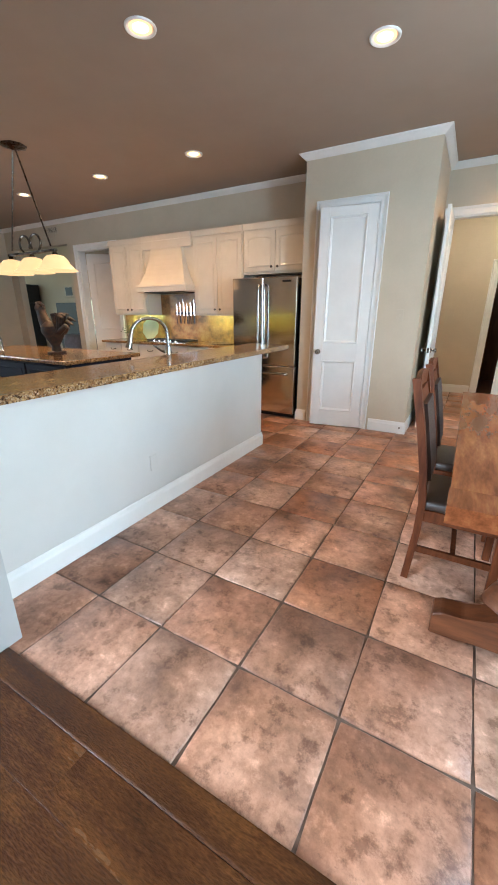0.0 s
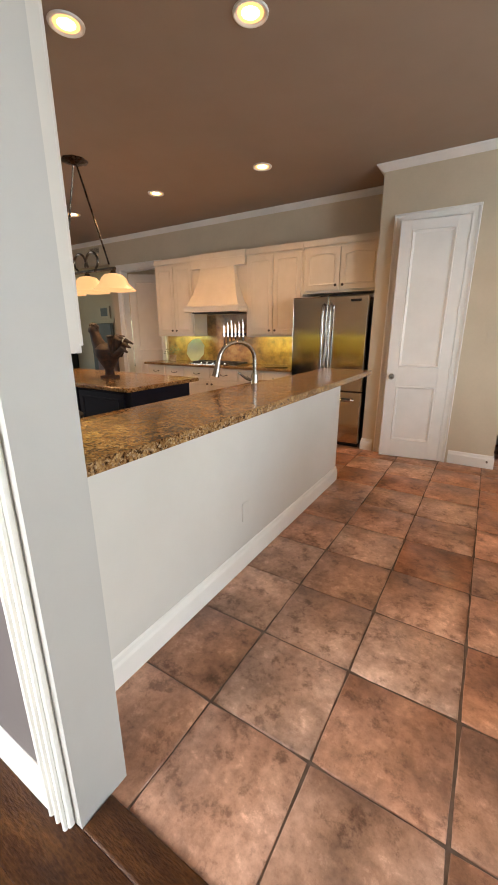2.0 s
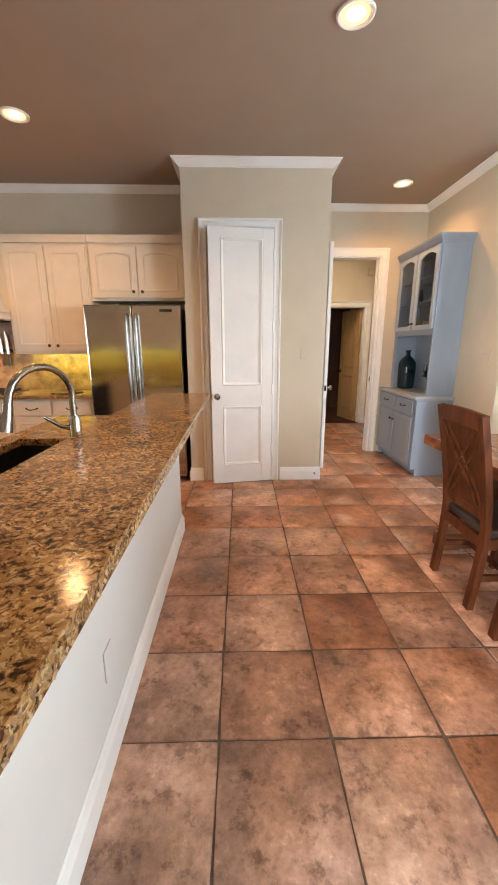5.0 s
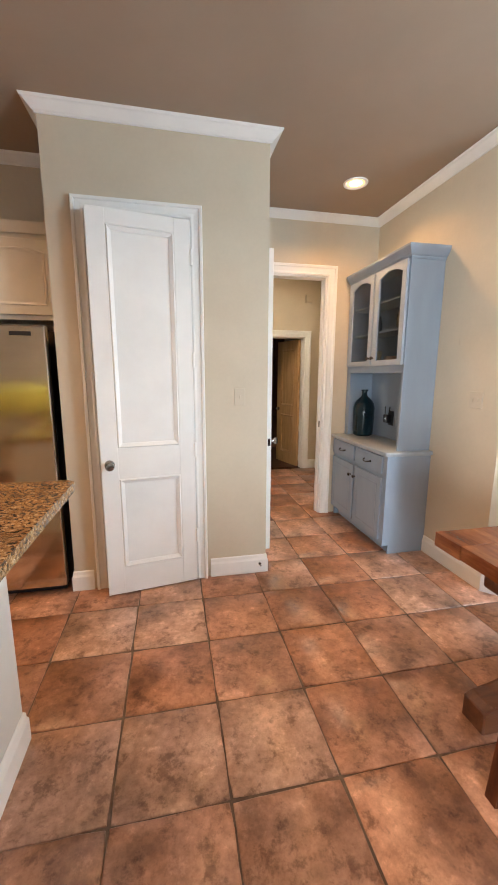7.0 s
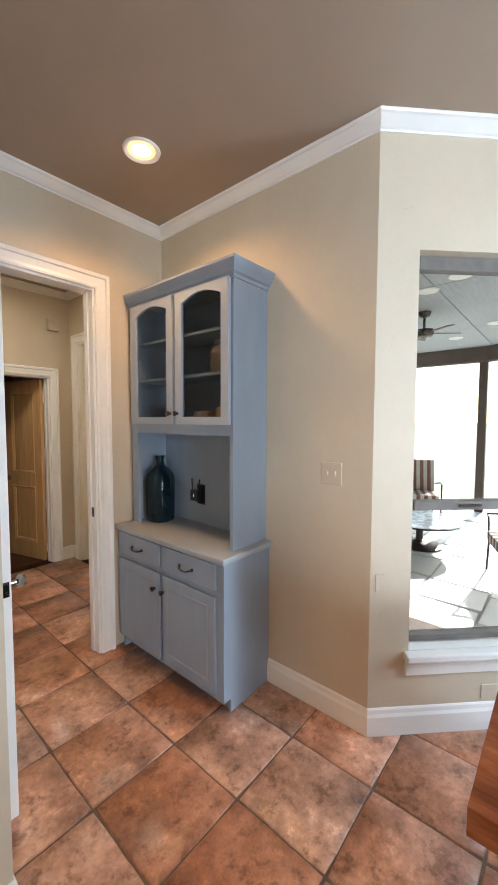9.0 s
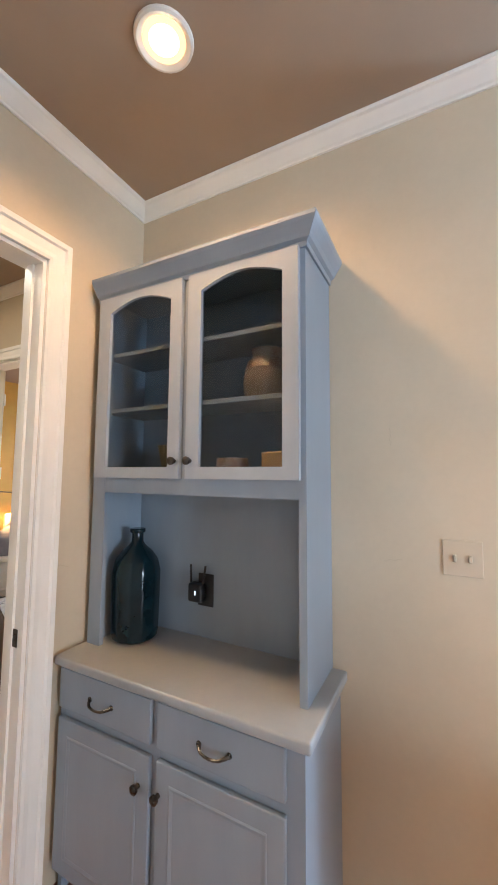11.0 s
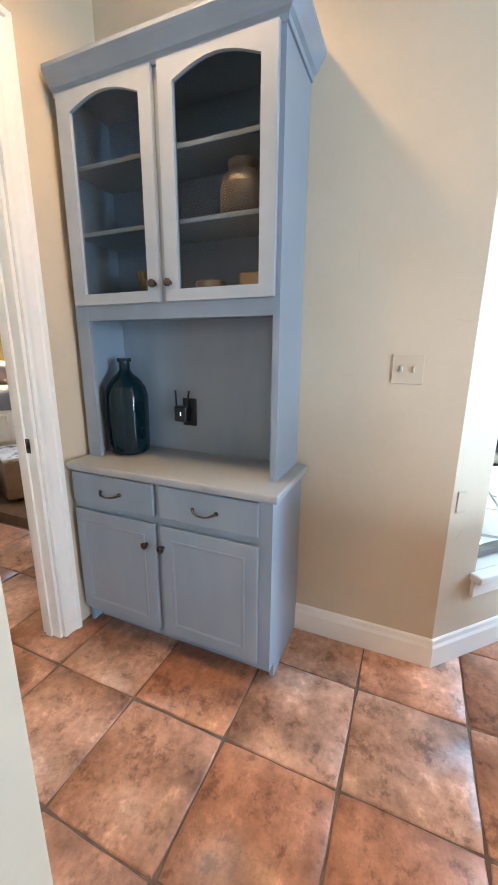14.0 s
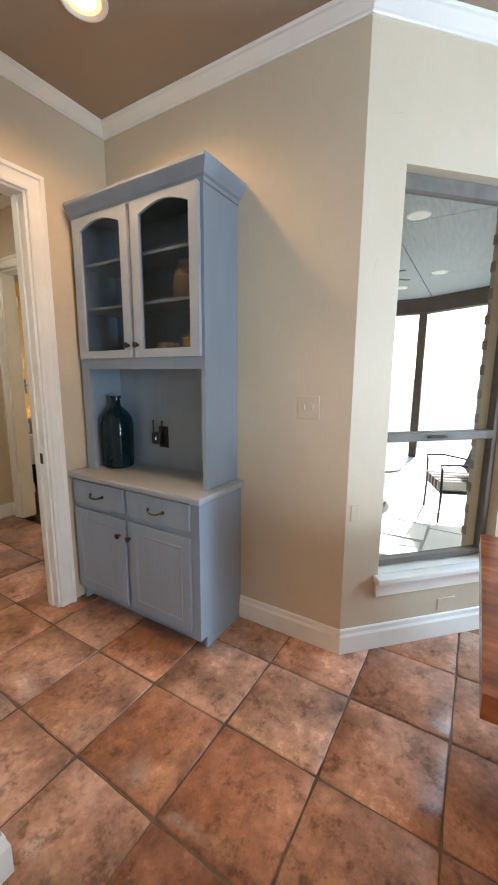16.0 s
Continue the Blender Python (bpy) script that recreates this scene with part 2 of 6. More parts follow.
def tile_material(name):
    """Glazed terracotta: each tile leans to orange, pink or grey, clouded and speckled."""
    m = bpy.data.materials.new(name)
    m.use_nodes = True
    n, l = m.node_tree.nodes, m.node_tree.links
    b = n["Principled BSDF"]
    co, info = n.new("ShaderNodeTexCoord"), n.new("ShaderNodeObjectInfo")
    sc = n.new("ShaderNodeVectorMath")
    sc.operation = "SCALE"
    sc.inputs[0].default_value = (31.0, 47.0, 23.0)
    l.new(info.outputs["Random"], sc.inputs["Scale"])
    add = n.new("ShaderNodeVectorMath")
    l.new(co.outputs["Object"], add.inputs[0])
    l.new(sc.outputs[0], add.inputs[1])

    def tex(scale, detail, rough):
        t = n.new("ShaderNodeTexNoise")
        t.inputs["Scale"].default_value, t.inputs["Detail"].default_value, t.inputs["Roughness"].default_value = scale, detail, rough
        l.new(add.outputs[0], t.inputs["Vector"])
        return t.outputs["Fac"]

    def ramp(fac, stops):
        r = n.new("ShaderNodeValToRGB")
        e = r.color_ramp.elements
        while len(e) < len(stops):
            e.new(0.5)
        for q, (p, c) in zip(e, stops):
            q.position, q.color = p, (*c, 1)
        l.new(fac, r.inputs[0])
        return r.outputs[0]

    def mix(kind, fac, a, c):
        x = n.new("ShaderNodeMix")
        x.data_type, x.blend_type = "RGBA", kind
        if isinstance(fac, float):
            x.inputs["Factor"].default_value = fac
        else:
            l.new(fac, x.inputs["Factor"])
        l.new(a, x.inputs["A"])
        l.new(c, x.inputs["B"])
        return x.outputs["Result"]

    hue = ramp(info.outputs["Random"], [(0.0, (0.36, 0.152, 0.078)), (0.25, (0.53, 0.288, 0.192)), (0.5, (0.33, 0.156, 0.091)), (0.75, (0.53, 0.325, 0.230)), (1.0, (0.45, 0.207, 0.115))])
    cloud = ramp(tex(3.4, 8, 0.62), [(0.32, (0.34, 0.32, 0.31)), (0.50, (0.93, 0.91, 0.89)), (0.68, (1.50, 1.62, 1.72))])
    speck = ramp(tex(30, 9, 0.72), [(0.36, (0.78, 0.75, 0.73)), (0.50, (1.0, 1.0, 1.0)), (0.66, (1.18, 1.22, 1.27))])
    wear = ramp(tex(10, 12, 0.74), [(0.38, (0.50, 0.45, 0.42)), (0.47, (0.97, 0.97, 0.97)), (0.57, (1.0, 1.0, 1.0)), (0.67, (1.45, 1.55, 1.65))])
    base = mix("MULTIPLY", 1.0, mix("MULTIPLY", 1.0, mix("MULTIPLY", 0.9, hue, cloud), speck), wear)
    l.new(base, b.inputs["Base Color"])
    rr = n.new("ShaderNodeMapRange")
    rr.inputs["To Min"].default_value, rr.inputs["To Max"].default_value = 0.22, 0.44
    l.new(tex(6, 5, 0.6), rr.inputs["Value"])
    l.new(rr.outputs[0], b.inputs["Roughness"])
    bp = n.new("ShaderNodeBump")
    bp.inputs["Strength"].default_value, bp.inputs["Distance"].default_value = 0.35, 0.004
    l.new(tex(17, 7, 0.6), bp.inputs["Height"])
    l.new(bp.outputs[0], b.inputs["Normal"])
    return m



def granite_material(name):
    """Polished granite: gold and cream crystals, brown clouds and near-black flecks."""
    m = bpy.data.materials.new(name)
    m.use_nodes = True
    n, l = m.node_tree.nodes, m.node_tree.links
    b = n["Principled BSDF"]
    co = n.new("ShaderNodeTexCoord")
    warp = n.new("ShaderNodeTexNoise")
    warp.inputs["Scale"].default_value, warp.inputs["Detail"].default_value = 22, 4
    l.new(co.outputs["Object"], warp.inputs["Vector"])
    shift = n.new("ShaderNodeVectorMath")
    shift.operation = "MULTIPLY_ADD"
    shift.inputs[1].default_value = (0.05, 0.05, 0.05)
    l.new(warp.outputs["Color"], shift.inputs[0])
    l.new(co.outputs["Object"], shift.inputs[2])

    def noise(scale, detail, rough):
        t = n.new("ShaderNodeTexNoise")
        t.inputs["Scale"].default_value, t.inputs["Detail"].default_value, t.inputs["Roughness"].default_value = scale, detail, rough
        l.new(shift.outputs[0], t.inputs["Vector"])
        return t.outputs["Fac"]

    def ramp(fac, stops):
        r = n.new("ShaderNodeValToRGB")
        e = r.color_ramp.elements
        while len(e) < len(stops):
            e.new(0.5)
        for q, (p, c) in zip(e, stops):
            q.position, q.color = p, (*c, 1)
        l.new(fac, r.inputs[0])
        return r.outputs[0]

    def times(a, c):
        x = n.new("ShaderNodeMix")
        x.data_type, x.blend_type = "RGBA", "MULTIPLY"
        x.inputs["Factor"].default_value = 1.0
        l.new(a, x.inputs["A"])
        l.new(c, x.inputs["B"])
        return x.outputs["Result"]

    crystal = n.new("ShaderNodeTexVoronoi")
    crystal.inputs["Scale"].default_value = 135
    l.new(shift.outputs[0], crystal.inputs["Vector"])
    tone = n.new("ShaderNodeSeparateColor")
    l.new(crystal.outputs["Color"], tone.inputs[0])
    grain = ramp(tone.outputs[0], [(0.0, (0.23, 0.118, 0.044)), (0.35, (0.32, 0.178, 0.072)), (0.7, (0.38, 0.230, 0.098)), (1.0, (0.52, 0.37, 0.205))])
    cloud = ramp(noise(11, 6, 0.6), [(0.34, (0.62, 0.55, 0.48)), (0.52, (1.0, 1.0, 1.0)), (0.68, (1.25, 1.25, 1.22))])
    flecks = ramp(noise(72, 6, 0.64), [(0.38, (0.08, 0.055, 0.04)), (0.45, (0.50, 0.42, 0.36)), (0.51, (1.0, 1.0, 1.0))])
    l.new(times(times(grain, cloud), flecks), b.inputs["Base Color"])
    b.inputs["Roughness"].default_value = 0.16
    return m


M_WALL = material("beige_wall_paint", [(0.57, 0.482, 0.352), (0.61, 0.518, 0.384)], 0.55, scale=2.5, bump=0.02, bump_scale=45, fine=0.012)
M_CEIL = material("taupe_ceiling_paint", [(0.36, 0.275, 0.205), (0.385, 0.296, 0.222)], 0.75, scale=2.0, bump=0.1, bump_scale=90)
M_TRIM = material("white_trim_paint", [(0.80, 0.78, 0.73), (0.86, 0.84, 0.79)], 0.32, scale=3, bump=0.04, bump_scale=30)
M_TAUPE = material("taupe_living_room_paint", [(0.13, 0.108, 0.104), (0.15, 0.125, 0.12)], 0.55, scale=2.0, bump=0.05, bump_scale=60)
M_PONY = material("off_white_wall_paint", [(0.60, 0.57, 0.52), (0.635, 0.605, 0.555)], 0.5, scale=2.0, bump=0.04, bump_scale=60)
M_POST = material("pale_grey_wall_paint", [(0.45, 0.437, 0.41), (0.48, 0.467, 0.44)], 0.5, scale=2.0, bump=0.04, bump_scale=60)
M_CREAM = material("cream_cabinet_paint", [(0.66, 0.58, 0.46), (0.71, 0.63, 0.51)], 0.35, scale=4, bump=0.03, bump_scale=40)
M_BLUE = material("grey_blue_cabinet_paint", [(0.245, 0.287, 0.335), (0.275, 0.32, 0.37)], 0.38, scale=5, bump=0.06, bump_scale=70, stretch=(1, 1, 0.3))
M_BLUE_LIGHT = material("pale_grey_blue_door_paint", [(0.34, 0.38, 0.425), (0.38, 0.42, 0.465)], 0.35, scale=5, bump=0.05, bump_scale=70)
M_BLUE_TOP = material("worn_grey_blue_counter_paint", [(0.31, 0.33, 0.345), (0.36, 0.375, 0.385)], 0.3, scale=3, bump=0.05, bump_scale=25)
M_TILE = tile_material("terracotta_tile")
M_GROUT = material("brown_grout", [(0.12, 0.076, 0.054), (0.20, 0.14, 0.104)], 0.85, scale=14, bump=0.3, bump_scale=120)
M_WOODFLOOR = material("dark_hardwood_plank", [(0.020, 0.007, 0.003), (0.070, 0.0235, 0.0072), (0.185, 0.072, 0.0175)], 0.24, scale=1.7, bump=0.6, bump_scale=46,
                       stretch=(1.1, 4.5, 4.5), contrast=(0.26, 0.82), vary=0.06, detail=7, fine=0.36, rough_var=0.12, spec=0.35, jitter=True)
M_GRANITE = granite_material("brown_granite")
M_GRANITE_ROUGH = material("chiselled_granite", [(0.09, 0.045, 0.022), (0.30, 0.18, 0.085), (0.48, 0.34, 0.20)], 0.5, scale=60, bump=0.3, bump_scale=120, detail=8)
M_STEEL = material("brushed_stainless_steel", [(0.60, 0.58, 0.54), (0.64, 0.62, 0.58)], 0.12, metal=1.0, scale=3, rough_var=0.02, stretch=(1, 1, 6))
M_CHROME = material("polished_nickel", [(0.34, 0.32, 0.30), (0.40, 0.38, 0.35)], 0.2, metal=1.0, scale=8)
M_BLACK = material("matte_black", [(0.010, 0.010, 0.012), (0.018, 0.018, 0.020)], 0.4, scale=12)
M_BRONZE = material("aged_bronze", [(0.06, 0.05, 0.042), (0.13, 0.11, 0.09)], 0.28, metal=1.0, scale=20)
M_TABLE = material("distressed_table_wood", [(0.070, 0.020, 0.008), (0.20, 0.060, 0.021), (0.34, 0.13, 0.045)], 0.20, scale=3.0, bump=0.2, bump_scale=30,
                   stretch=(4, 0.7, 4), contrast=(0.28, 0.74), detail=10, vary=0.10, spec=0.22, fine=0.12, jitter=True)
M_TRESTLE = material("stained_trestle_wood", [(0.070, 0.021, 0.008), (0.155, 0.052, 0.019)], 0.38, scale=4, bump=0.2, bump_scale=30, stretch=(1, 6, 6), detail=7)
M_CHAIR = material("red_brown_chair_wood", [(0.055, 0.014, 0.005), (0.12, 0.034, 0.011)], 0.5, scale=5, bump=0.15, bump_scale=40, stretch=(6, 6, 1), detail=7, spec=0.15)
M_LEATHER = material("dark_brown_leather", [(0.022, 0.013, 0.010), (0.045, 0.026, 0.018)], 0.42, scale=9, bump=0.3, bump_scale=180)
M_NAVY = material("dark_navy_island_paint", [(0.007, 0.009, 0.020), (0.011, 0.014, 0.030)], 0.6, scale=5, spec=0.2)
M_SINK = material("black_sink_composite", [(0.008, 0.008, 0.008), (0.014, 0.014, 0.014)], 0.3, scale=20)
M_SPLASH = material("slate_backsplash_tile", [(0.12, 0.075, 0.03), (0.29, 0.155, 0.055), (0.38, 0.26, 0.10)], 0.35, scale=8, bump=0.4, bump_scale=35, contrast=(0.34, 0.66), detail=8, vary=0.25, jitter=True)
M_DOORWOOD = material("honey_wood_door", [(0.52, 0.30, 0.12), (0.66, 0.41, 0.19)], 0.4, scale=4, bump=0.1, bump_scale=40, stretch=(6, 6, 0.7))
M_DARKWOOD = material("dark_wood_panelling", [(0.05, 0.022, 0.012), (0.10, 0.045, 0.022)], 0.5, scale=4, bump=0.1, stretch=(6, 6, 1))
# study panelling, its wood colour lightened in place of a light inside the room
M_PANEL = material("lightened_red_brown_panelling", [(0.15, 0.060, 0.026), (0.24, 0.105, 0.045)], 0.45, scale=4, bump=0.1, stretch=(6, 6, 1))
M_BOTTLE = material("smoky_blue_glass", [(0.003, 0.010, 0.014), (0.006, 0.018, 0.024)], 0.10, scale=6, bump=0.06, bump_scale=12, spec=0.35)
M_JUG = material("brown_stoneware", [(0.24, 0.11, 0.06), (0.50, 0.38, 0.28)], 0.35, scale=9, contrast=(0.4, 0.6))
M_CREAMWARE = material("cream_stoneware", [(0.24, 0.18, 0.135), (0.32, 0.25, 0.19)], 0.25, scale=9)
M_STRAW = material("dry_reed", [(0.25, 0.19, 0.10), (0.42, 0.34, 0.20)], 0.7, scale=30)
M_PLATE = material("white_ivory_plastic", [(0.555, 0.472, 0.352), (0.585, 0.50, 0.376)], 0.4, scale=8)
M_PANE = thin_pane("window_glass")
M_CABPANE = thin_pane("tinted_cabinet_glass", (0.66, 0.69, 0.70))
M_CLEAR = clear_glass("clear_glass")
M_ALU = material("taupe_aluminium", [(0.12, 0.102, 0.086), (0.16, 0.14, 0.12)], 0.6, metal=0.0, scale=12)
M_STONE = material("pale_flagstone", [(0.68, 0.68, 0.67), (0.80, 0.79, 0.77)], 0.38, scale=3, bump=0.4, bump_scale=18, vary=0.15, jitter=True)
M_JOINT = material("pale_mortar", [(0.42, 0.41, 0.39), (0.52, 0.51, 0.48)], 0.9, scale=12, bump=0.2)
M_PATIO_CEIL = material("weathered_patio_boards", [(0.32, 0.34, 0.355), (0.44, 0.46, 0.475)], 0.7, scale=5, bump=0.2, stretch=(1, 6, 1), detail=8)
M_BEAM = material("dark_stained_beam", [(0.045, 0.030, 0.022), (0.085, 0.058, 0.042)], 0.6, scale=6, bump=0.2)
M_BRICK = material("tan_brick", [(0.25, 0.205, 0.165), (0.34, 0.285, 0.235)], 0.85, scale=9, bump=0.5, bump_scale=60, vary=0.2, jitter=True)
M_GRASS = material("pale_dry_lawn", [(0.30, 0.31, 0.19), (0.42, 0.41, 0.28)], 0.9, scale=0.8, bump=0.4, bump_scale=12, detail=9)
M_LEAF = material("leaf_green", [(0.09, 0.13, 0.06), (0.14, 0.19, 0.09)], 0.6, scale=3, vary=0.2)
M_BARK = material("tree_bark", [(0.08, 0.06, 0.045), (0.15, 0.12, 0.09)], 0.9, scale=8, bump=0.5)
M_STRIPE_A = material("cream_outdoor_fabric", [(0.48, 0.44, 0.38), (0.54, 0.50, 0.44)], 0.85, scale=20, bump=0.2, bump_scale=300)
M_STRIPE_B = material("red_brown_stripe_fabric", [(0.14, 0.06, 0.05), (0.19, 0.09, 0.07)], 0.85, scale=20, bump=0.2, bump_scale=300)
M_IRON = material("wrought_iron", [(0.02, 0.017, 0.015), (0.04, 0.033, 0.028)], 0.5, metal=0.6, scale=20)
M_BEDDING = material("grey_mauve_bedding", [(0.19, 0.175, 0.20), (0.27, 0.25, 0.28)], 0.9, scale=6, bump=0.4, bump_scale=25)
M_THROW = material("floral_throw", [(0.12, 0.10, 0.11), (0.55, 0.52, 0.50), (0.66, 0.63, 0.60)], 0.9, scale=9, bump=0.2, bump_scale=120, contrast=(0.40, 0.52))
M_BENCH = material("brown_suede", [(0.17, 0.10, 0.065), (0.24, 0.15, 0.10)], 0.8, scale=6, bump=0.2, bump_scale=90)
M_BEDWALL = material("ochre_bedroom_paint", [(0.62, 0.34, 0.055), (0.68, 0.39, 0.075)], 0.6, scale=3, bump=0.1, bump_scale=50)
M_GREENGLASS = material("pale_green_dish", [(0.52, 0.62, 0.42), (0.60, 0.70, 0.50)], 0.2, scale=6)
M_ROOSTER = material("painted_rooster_resin", [(0.008, 0.006, 0.005), (0.030, 0.012, 0.008), (0.060, 0.030, 0.016)], 0.7, scale=22, contrast=(0.35, 0.65))
M_TABLEGLASS = material("pebbled_table_glass", [(0.20, 0.25, 0.28), (0.42, 0.48, 0.50)], 0.12, scale=14, bump=0.3, bump_scale=40, contrast=(0.40, 0.60))
G_DOWN = glow("warm_lamp_glow", (1.0, 0.80, 0.55), 4.0)
G_RING = glow("amber_reflector_glow", (1.0, 0.50, 0.18), 0.9)
G_SHADE = glow("amber_glass_glow", (1.0, 0.56, 0.26), 0.42, (0.50, 0.30, 0.16))
G_LAMP = glow("cream_lampshade_glow", (1.0, 0.72, 0.36), 1.6)

# ---- structure ----
CEIL = 3.03
XE, XW = 2.2, -9.0          # nook's east wall, kitchen's west wall
PY, DY, BY = 4.65, 5.76, 5.28   # pantry front, doorway wall, kitchen's back wall
LX = 0.925                  # wall behind the hutch
DIAG = upright(LX, 4.08, -45)   # window wall: along s, up, towards the room
DIAG_LEN = (XE - LX) * math.sqrt(2)
BASE = [(0, 0), (0.016, 0), (0.016, 0.10), (0.010, 0.115), (0.008, 0.135), (0.003, 0.142), (0, 0.142)]
CROWN = [(0, -0.063), (0.009, -0.063), (0.012, -0.056), (0.021, -0.051), (0.038, -0.035), (0.056, -0.017), (0.066, -0.013), (0.070, -0.005), (0.070, 0), (0, 0)]
CASE = [(0, 0), (0, 0.014), (0.012, 0.018), (0.030, 0.016), (0.066, 0.019), (0.072, 0.028), (0.092, 0.030), (0.096, 0.022), (0.096, 0)]


def structure(name, bm, mat, label="", smooth=False):
    return solo(name, bm, mat, label, kind="structure", smooth=smooth)


def wall_x(bm, x0, x1, y0, y1, z0=0.0, z1=CEIL, holes=()):
    """A wall along x with openings (x0, x1, z0, z1)."""
    x = x0
    for a, b, c, d in sorted(holes):
        if a > x:
            box(bm, x, a, y0, y1, z0, z1)
        if c > z0:
            box(bm, a, b, y0, y1, z0, c)
        if d < z1:
            box(bm, a, b, y0, y1, d, z1)
        x = b
    if x < x1:
        box(bm, x, x1, y0, y1, z0, z1)
    return bm


def wall_y(bm, y0, y1, x0, x1, z0=0.0, z1=CEIL, holes=()):
    y = y0
    for a, b, c, d in sorted(holes):
        if a > y:
            box(bm, x0, x1, y, a, z0, z1)
        if c > z0:
            box(bm, x0, x1, a, b, z0, c)
        if d < z1:
            box(bm, x0, x1, a, b, d, z1)
        y = b
    if y < y1:
        box(bm, x0, x1, y, y1, z0, z1)
    return bm


# pantry: front with a door opening, and two sides
structure("wall_pantry_front", wall_x(bmesh.new(), -1.89, -0.51, PY, PY + 0.12, holes=[(-1.665, -1.035, 0, 2.48)]), M_WALL, "beige painted pantry wall with a door opening")
structure("wall_pantry_east", boxm(-0.63, -0.51, PY + 0.12, DY, 0, CEIL), M_WALL)
structure("wall_pantry_west", boxm(-1.89, -1.77, PY + 0.12, 5.92, 0, CEIL), M_WALL)
structure("wall_doorway", wall_x(bmesh.new(), -1.77, LX, DY, DY + 0.12, holes=[(-0.41, 0.385, 0, 2.475)]), M_WALL, "beige painted wall with a tall doorway to the hall")
structure("wall_hutch", boxm(LX, LX + 0.20, 4.08, DY + 0.16, 0, CEIL), M_WALL, "beige painted wall behind the hutch")
WIN = (0.21, 0.965, 0.45, 2.44)
bm = bmesh.new()
for a, b, c, d in ((0.0, WIN[0], 0, CEIL), (WIN[1], DIAG_LEN, 0, CEIL), (WIN[0], WIN[1], 0, WIN[2] - 0.05), (WIN[0], WIN[1], WIN[3], CEIL)):
    box(bm, a, b, c, d, -0.20, 0.0, m=DIAG)
structure("wall_window", bm, M_WALL, "beige painted angled wall with a tall window")
structure("wall_nook_east", wall_y(bmesh.new(), 0.9, 2.805, XE, XE + 0.2, holes=[(1.05, 1.75, 0.45, 2.45), (1.92, 2.62, 0.45, 2.45)]), M_WALL)
bm = bmesh.new()
box(bm, 0, 0.60, 0, CEIL, -0.2, 0.0, m=upright(XE, 0.9, -135))
structure("wall_nook_south", bm, M_WALL)
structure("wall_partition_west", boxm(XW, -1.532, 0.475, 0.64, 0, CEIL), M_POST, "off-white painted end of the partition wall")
structure("wall_partition_east", boxm(1.55, 4.0, 0.475, 0.64, 0, CEIL), M_PONY)
structure("wall_partition_header", boxm(-1.532, 1.55, 0.475, 0.64, 2.75, CEIL), M_PONY)
structure("wall_pony", boxm(-1.945, -1.825, 0.64, 3.49, 0, 1.025), M_PONY, "off-white half wall under the granite bar")
structure("wall_kitchen_back", wall_x(bmesh.new(), XW, -1.89, BY, BY + 0.14, holes=[(-8.75, -6.98, 0, 2.62), (-6.70, -5.75, 0, 2.48)]), M_WALL, "beige kitchen wall with two openings")
structure("wall_kitchen_west", boxm(XW - 0.14, XW, 0.64, BY + 0.14, 0, CEIL), M_WALL)
# room beyond the kitchen
structure("wall_den_back", wall_x(bmesh.new(), -14, -5.6, 7.0, 7.14, holes=[(-9.08, -8.3, 0.55, 1.75)]), M_WALL)
structure("wall_den_west", boxm(-14.14, -14, 5.42, 7.14, 0, CEIL), M_WALL)
structure("wall_den_east", boxm(-5.6, -5.46, 5.42, 7.14, 0, CEIL), M_WALL)
# hall and rooms off it
structure("wall_hall_far", wall_x(bmesh.new(), -1.77, 1.12, 7.75, 7.87, holes=[(0.235, 0.885, 0, 2.085)]), M_WALL, "beige hall wall with an open doorway")
structure("wall_hall_east", wall_y(bmesh.new(), DY + 0.12, 7.87, 1.12, 1.24, holes=[(6.62, 7.56, 0, 2.46)]), M_WALL)
structure("wall_hall_west", boxm(-1.77, -1.65, DY + 0.12, 7.75, 0, CEIL), M_WALL)
structure("wall_study_back", boxm(-0.6, 1.9, 9.6, 9.7, 0, CEIL), M_PANEL, "dark wood panelled wall of the far room")
structure("wall_study_west", boxm(-0.7, -0.6, 7.87, 9.7, 0, CEIL), M_PANEL)
structure("wall_study_east", boxm(1.12, 1.24, 7.87, 9.7, 0, CEIL), M_WALL)
structure("wall_bed_far", boxm(1.24, 4.4, 10.4, 10.5, 0, CEIL), M_BEDWALL, "ochre painted bedroom wall")
structure("wall_bed_east", boxm(4.4, 4.5, 5.92, 10.5, 0, CEIL), M_BEDWALL)
structure("wall_bed_south", boxm(1.24, 4.4, 5.92, 6.04, 0, CEIL), M_BEDWALL)
structure("wall_bed_west", boxm(1.245, 1.30, 9.7, 10.4, 0, CEIL), M_BEDWALL)
# living room behind the start
structure("wall_living_south", wall_x(bmesh.new(), -4, 4, -5.6, -5.46, holes=[(-3.95, -1.75, 0.45, 2.65)]), M_PONY)
structure("wall_living_west", wall_y(bmesh.new(), -5.46, 0.475, -4.14, -4, holes=[(-5.3, -3.1, 0.45, 2.65)]), M_PONY)
structure("wall_living_east", wall_y(bmesh.new(), -5.46, 0.475, 4, 4.14, holes=[(-3.4, -1.0, 0.45, 2.65)]), M_PONY)
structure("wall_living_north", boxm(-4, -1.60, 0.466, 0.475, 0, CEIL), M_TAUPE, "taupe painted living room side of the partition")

bm = boxm(-14.3, 2.6, 0.2, 5.92, CEIL, CEIL + 0.15)
box(bm, -14.3, 4.5, 5.92, 10.6, CEIL, CEIL + 0.15)
box(bm, -4.2, 4.2, -5.7, 0.2, CEIL, CEIL + 0.15)
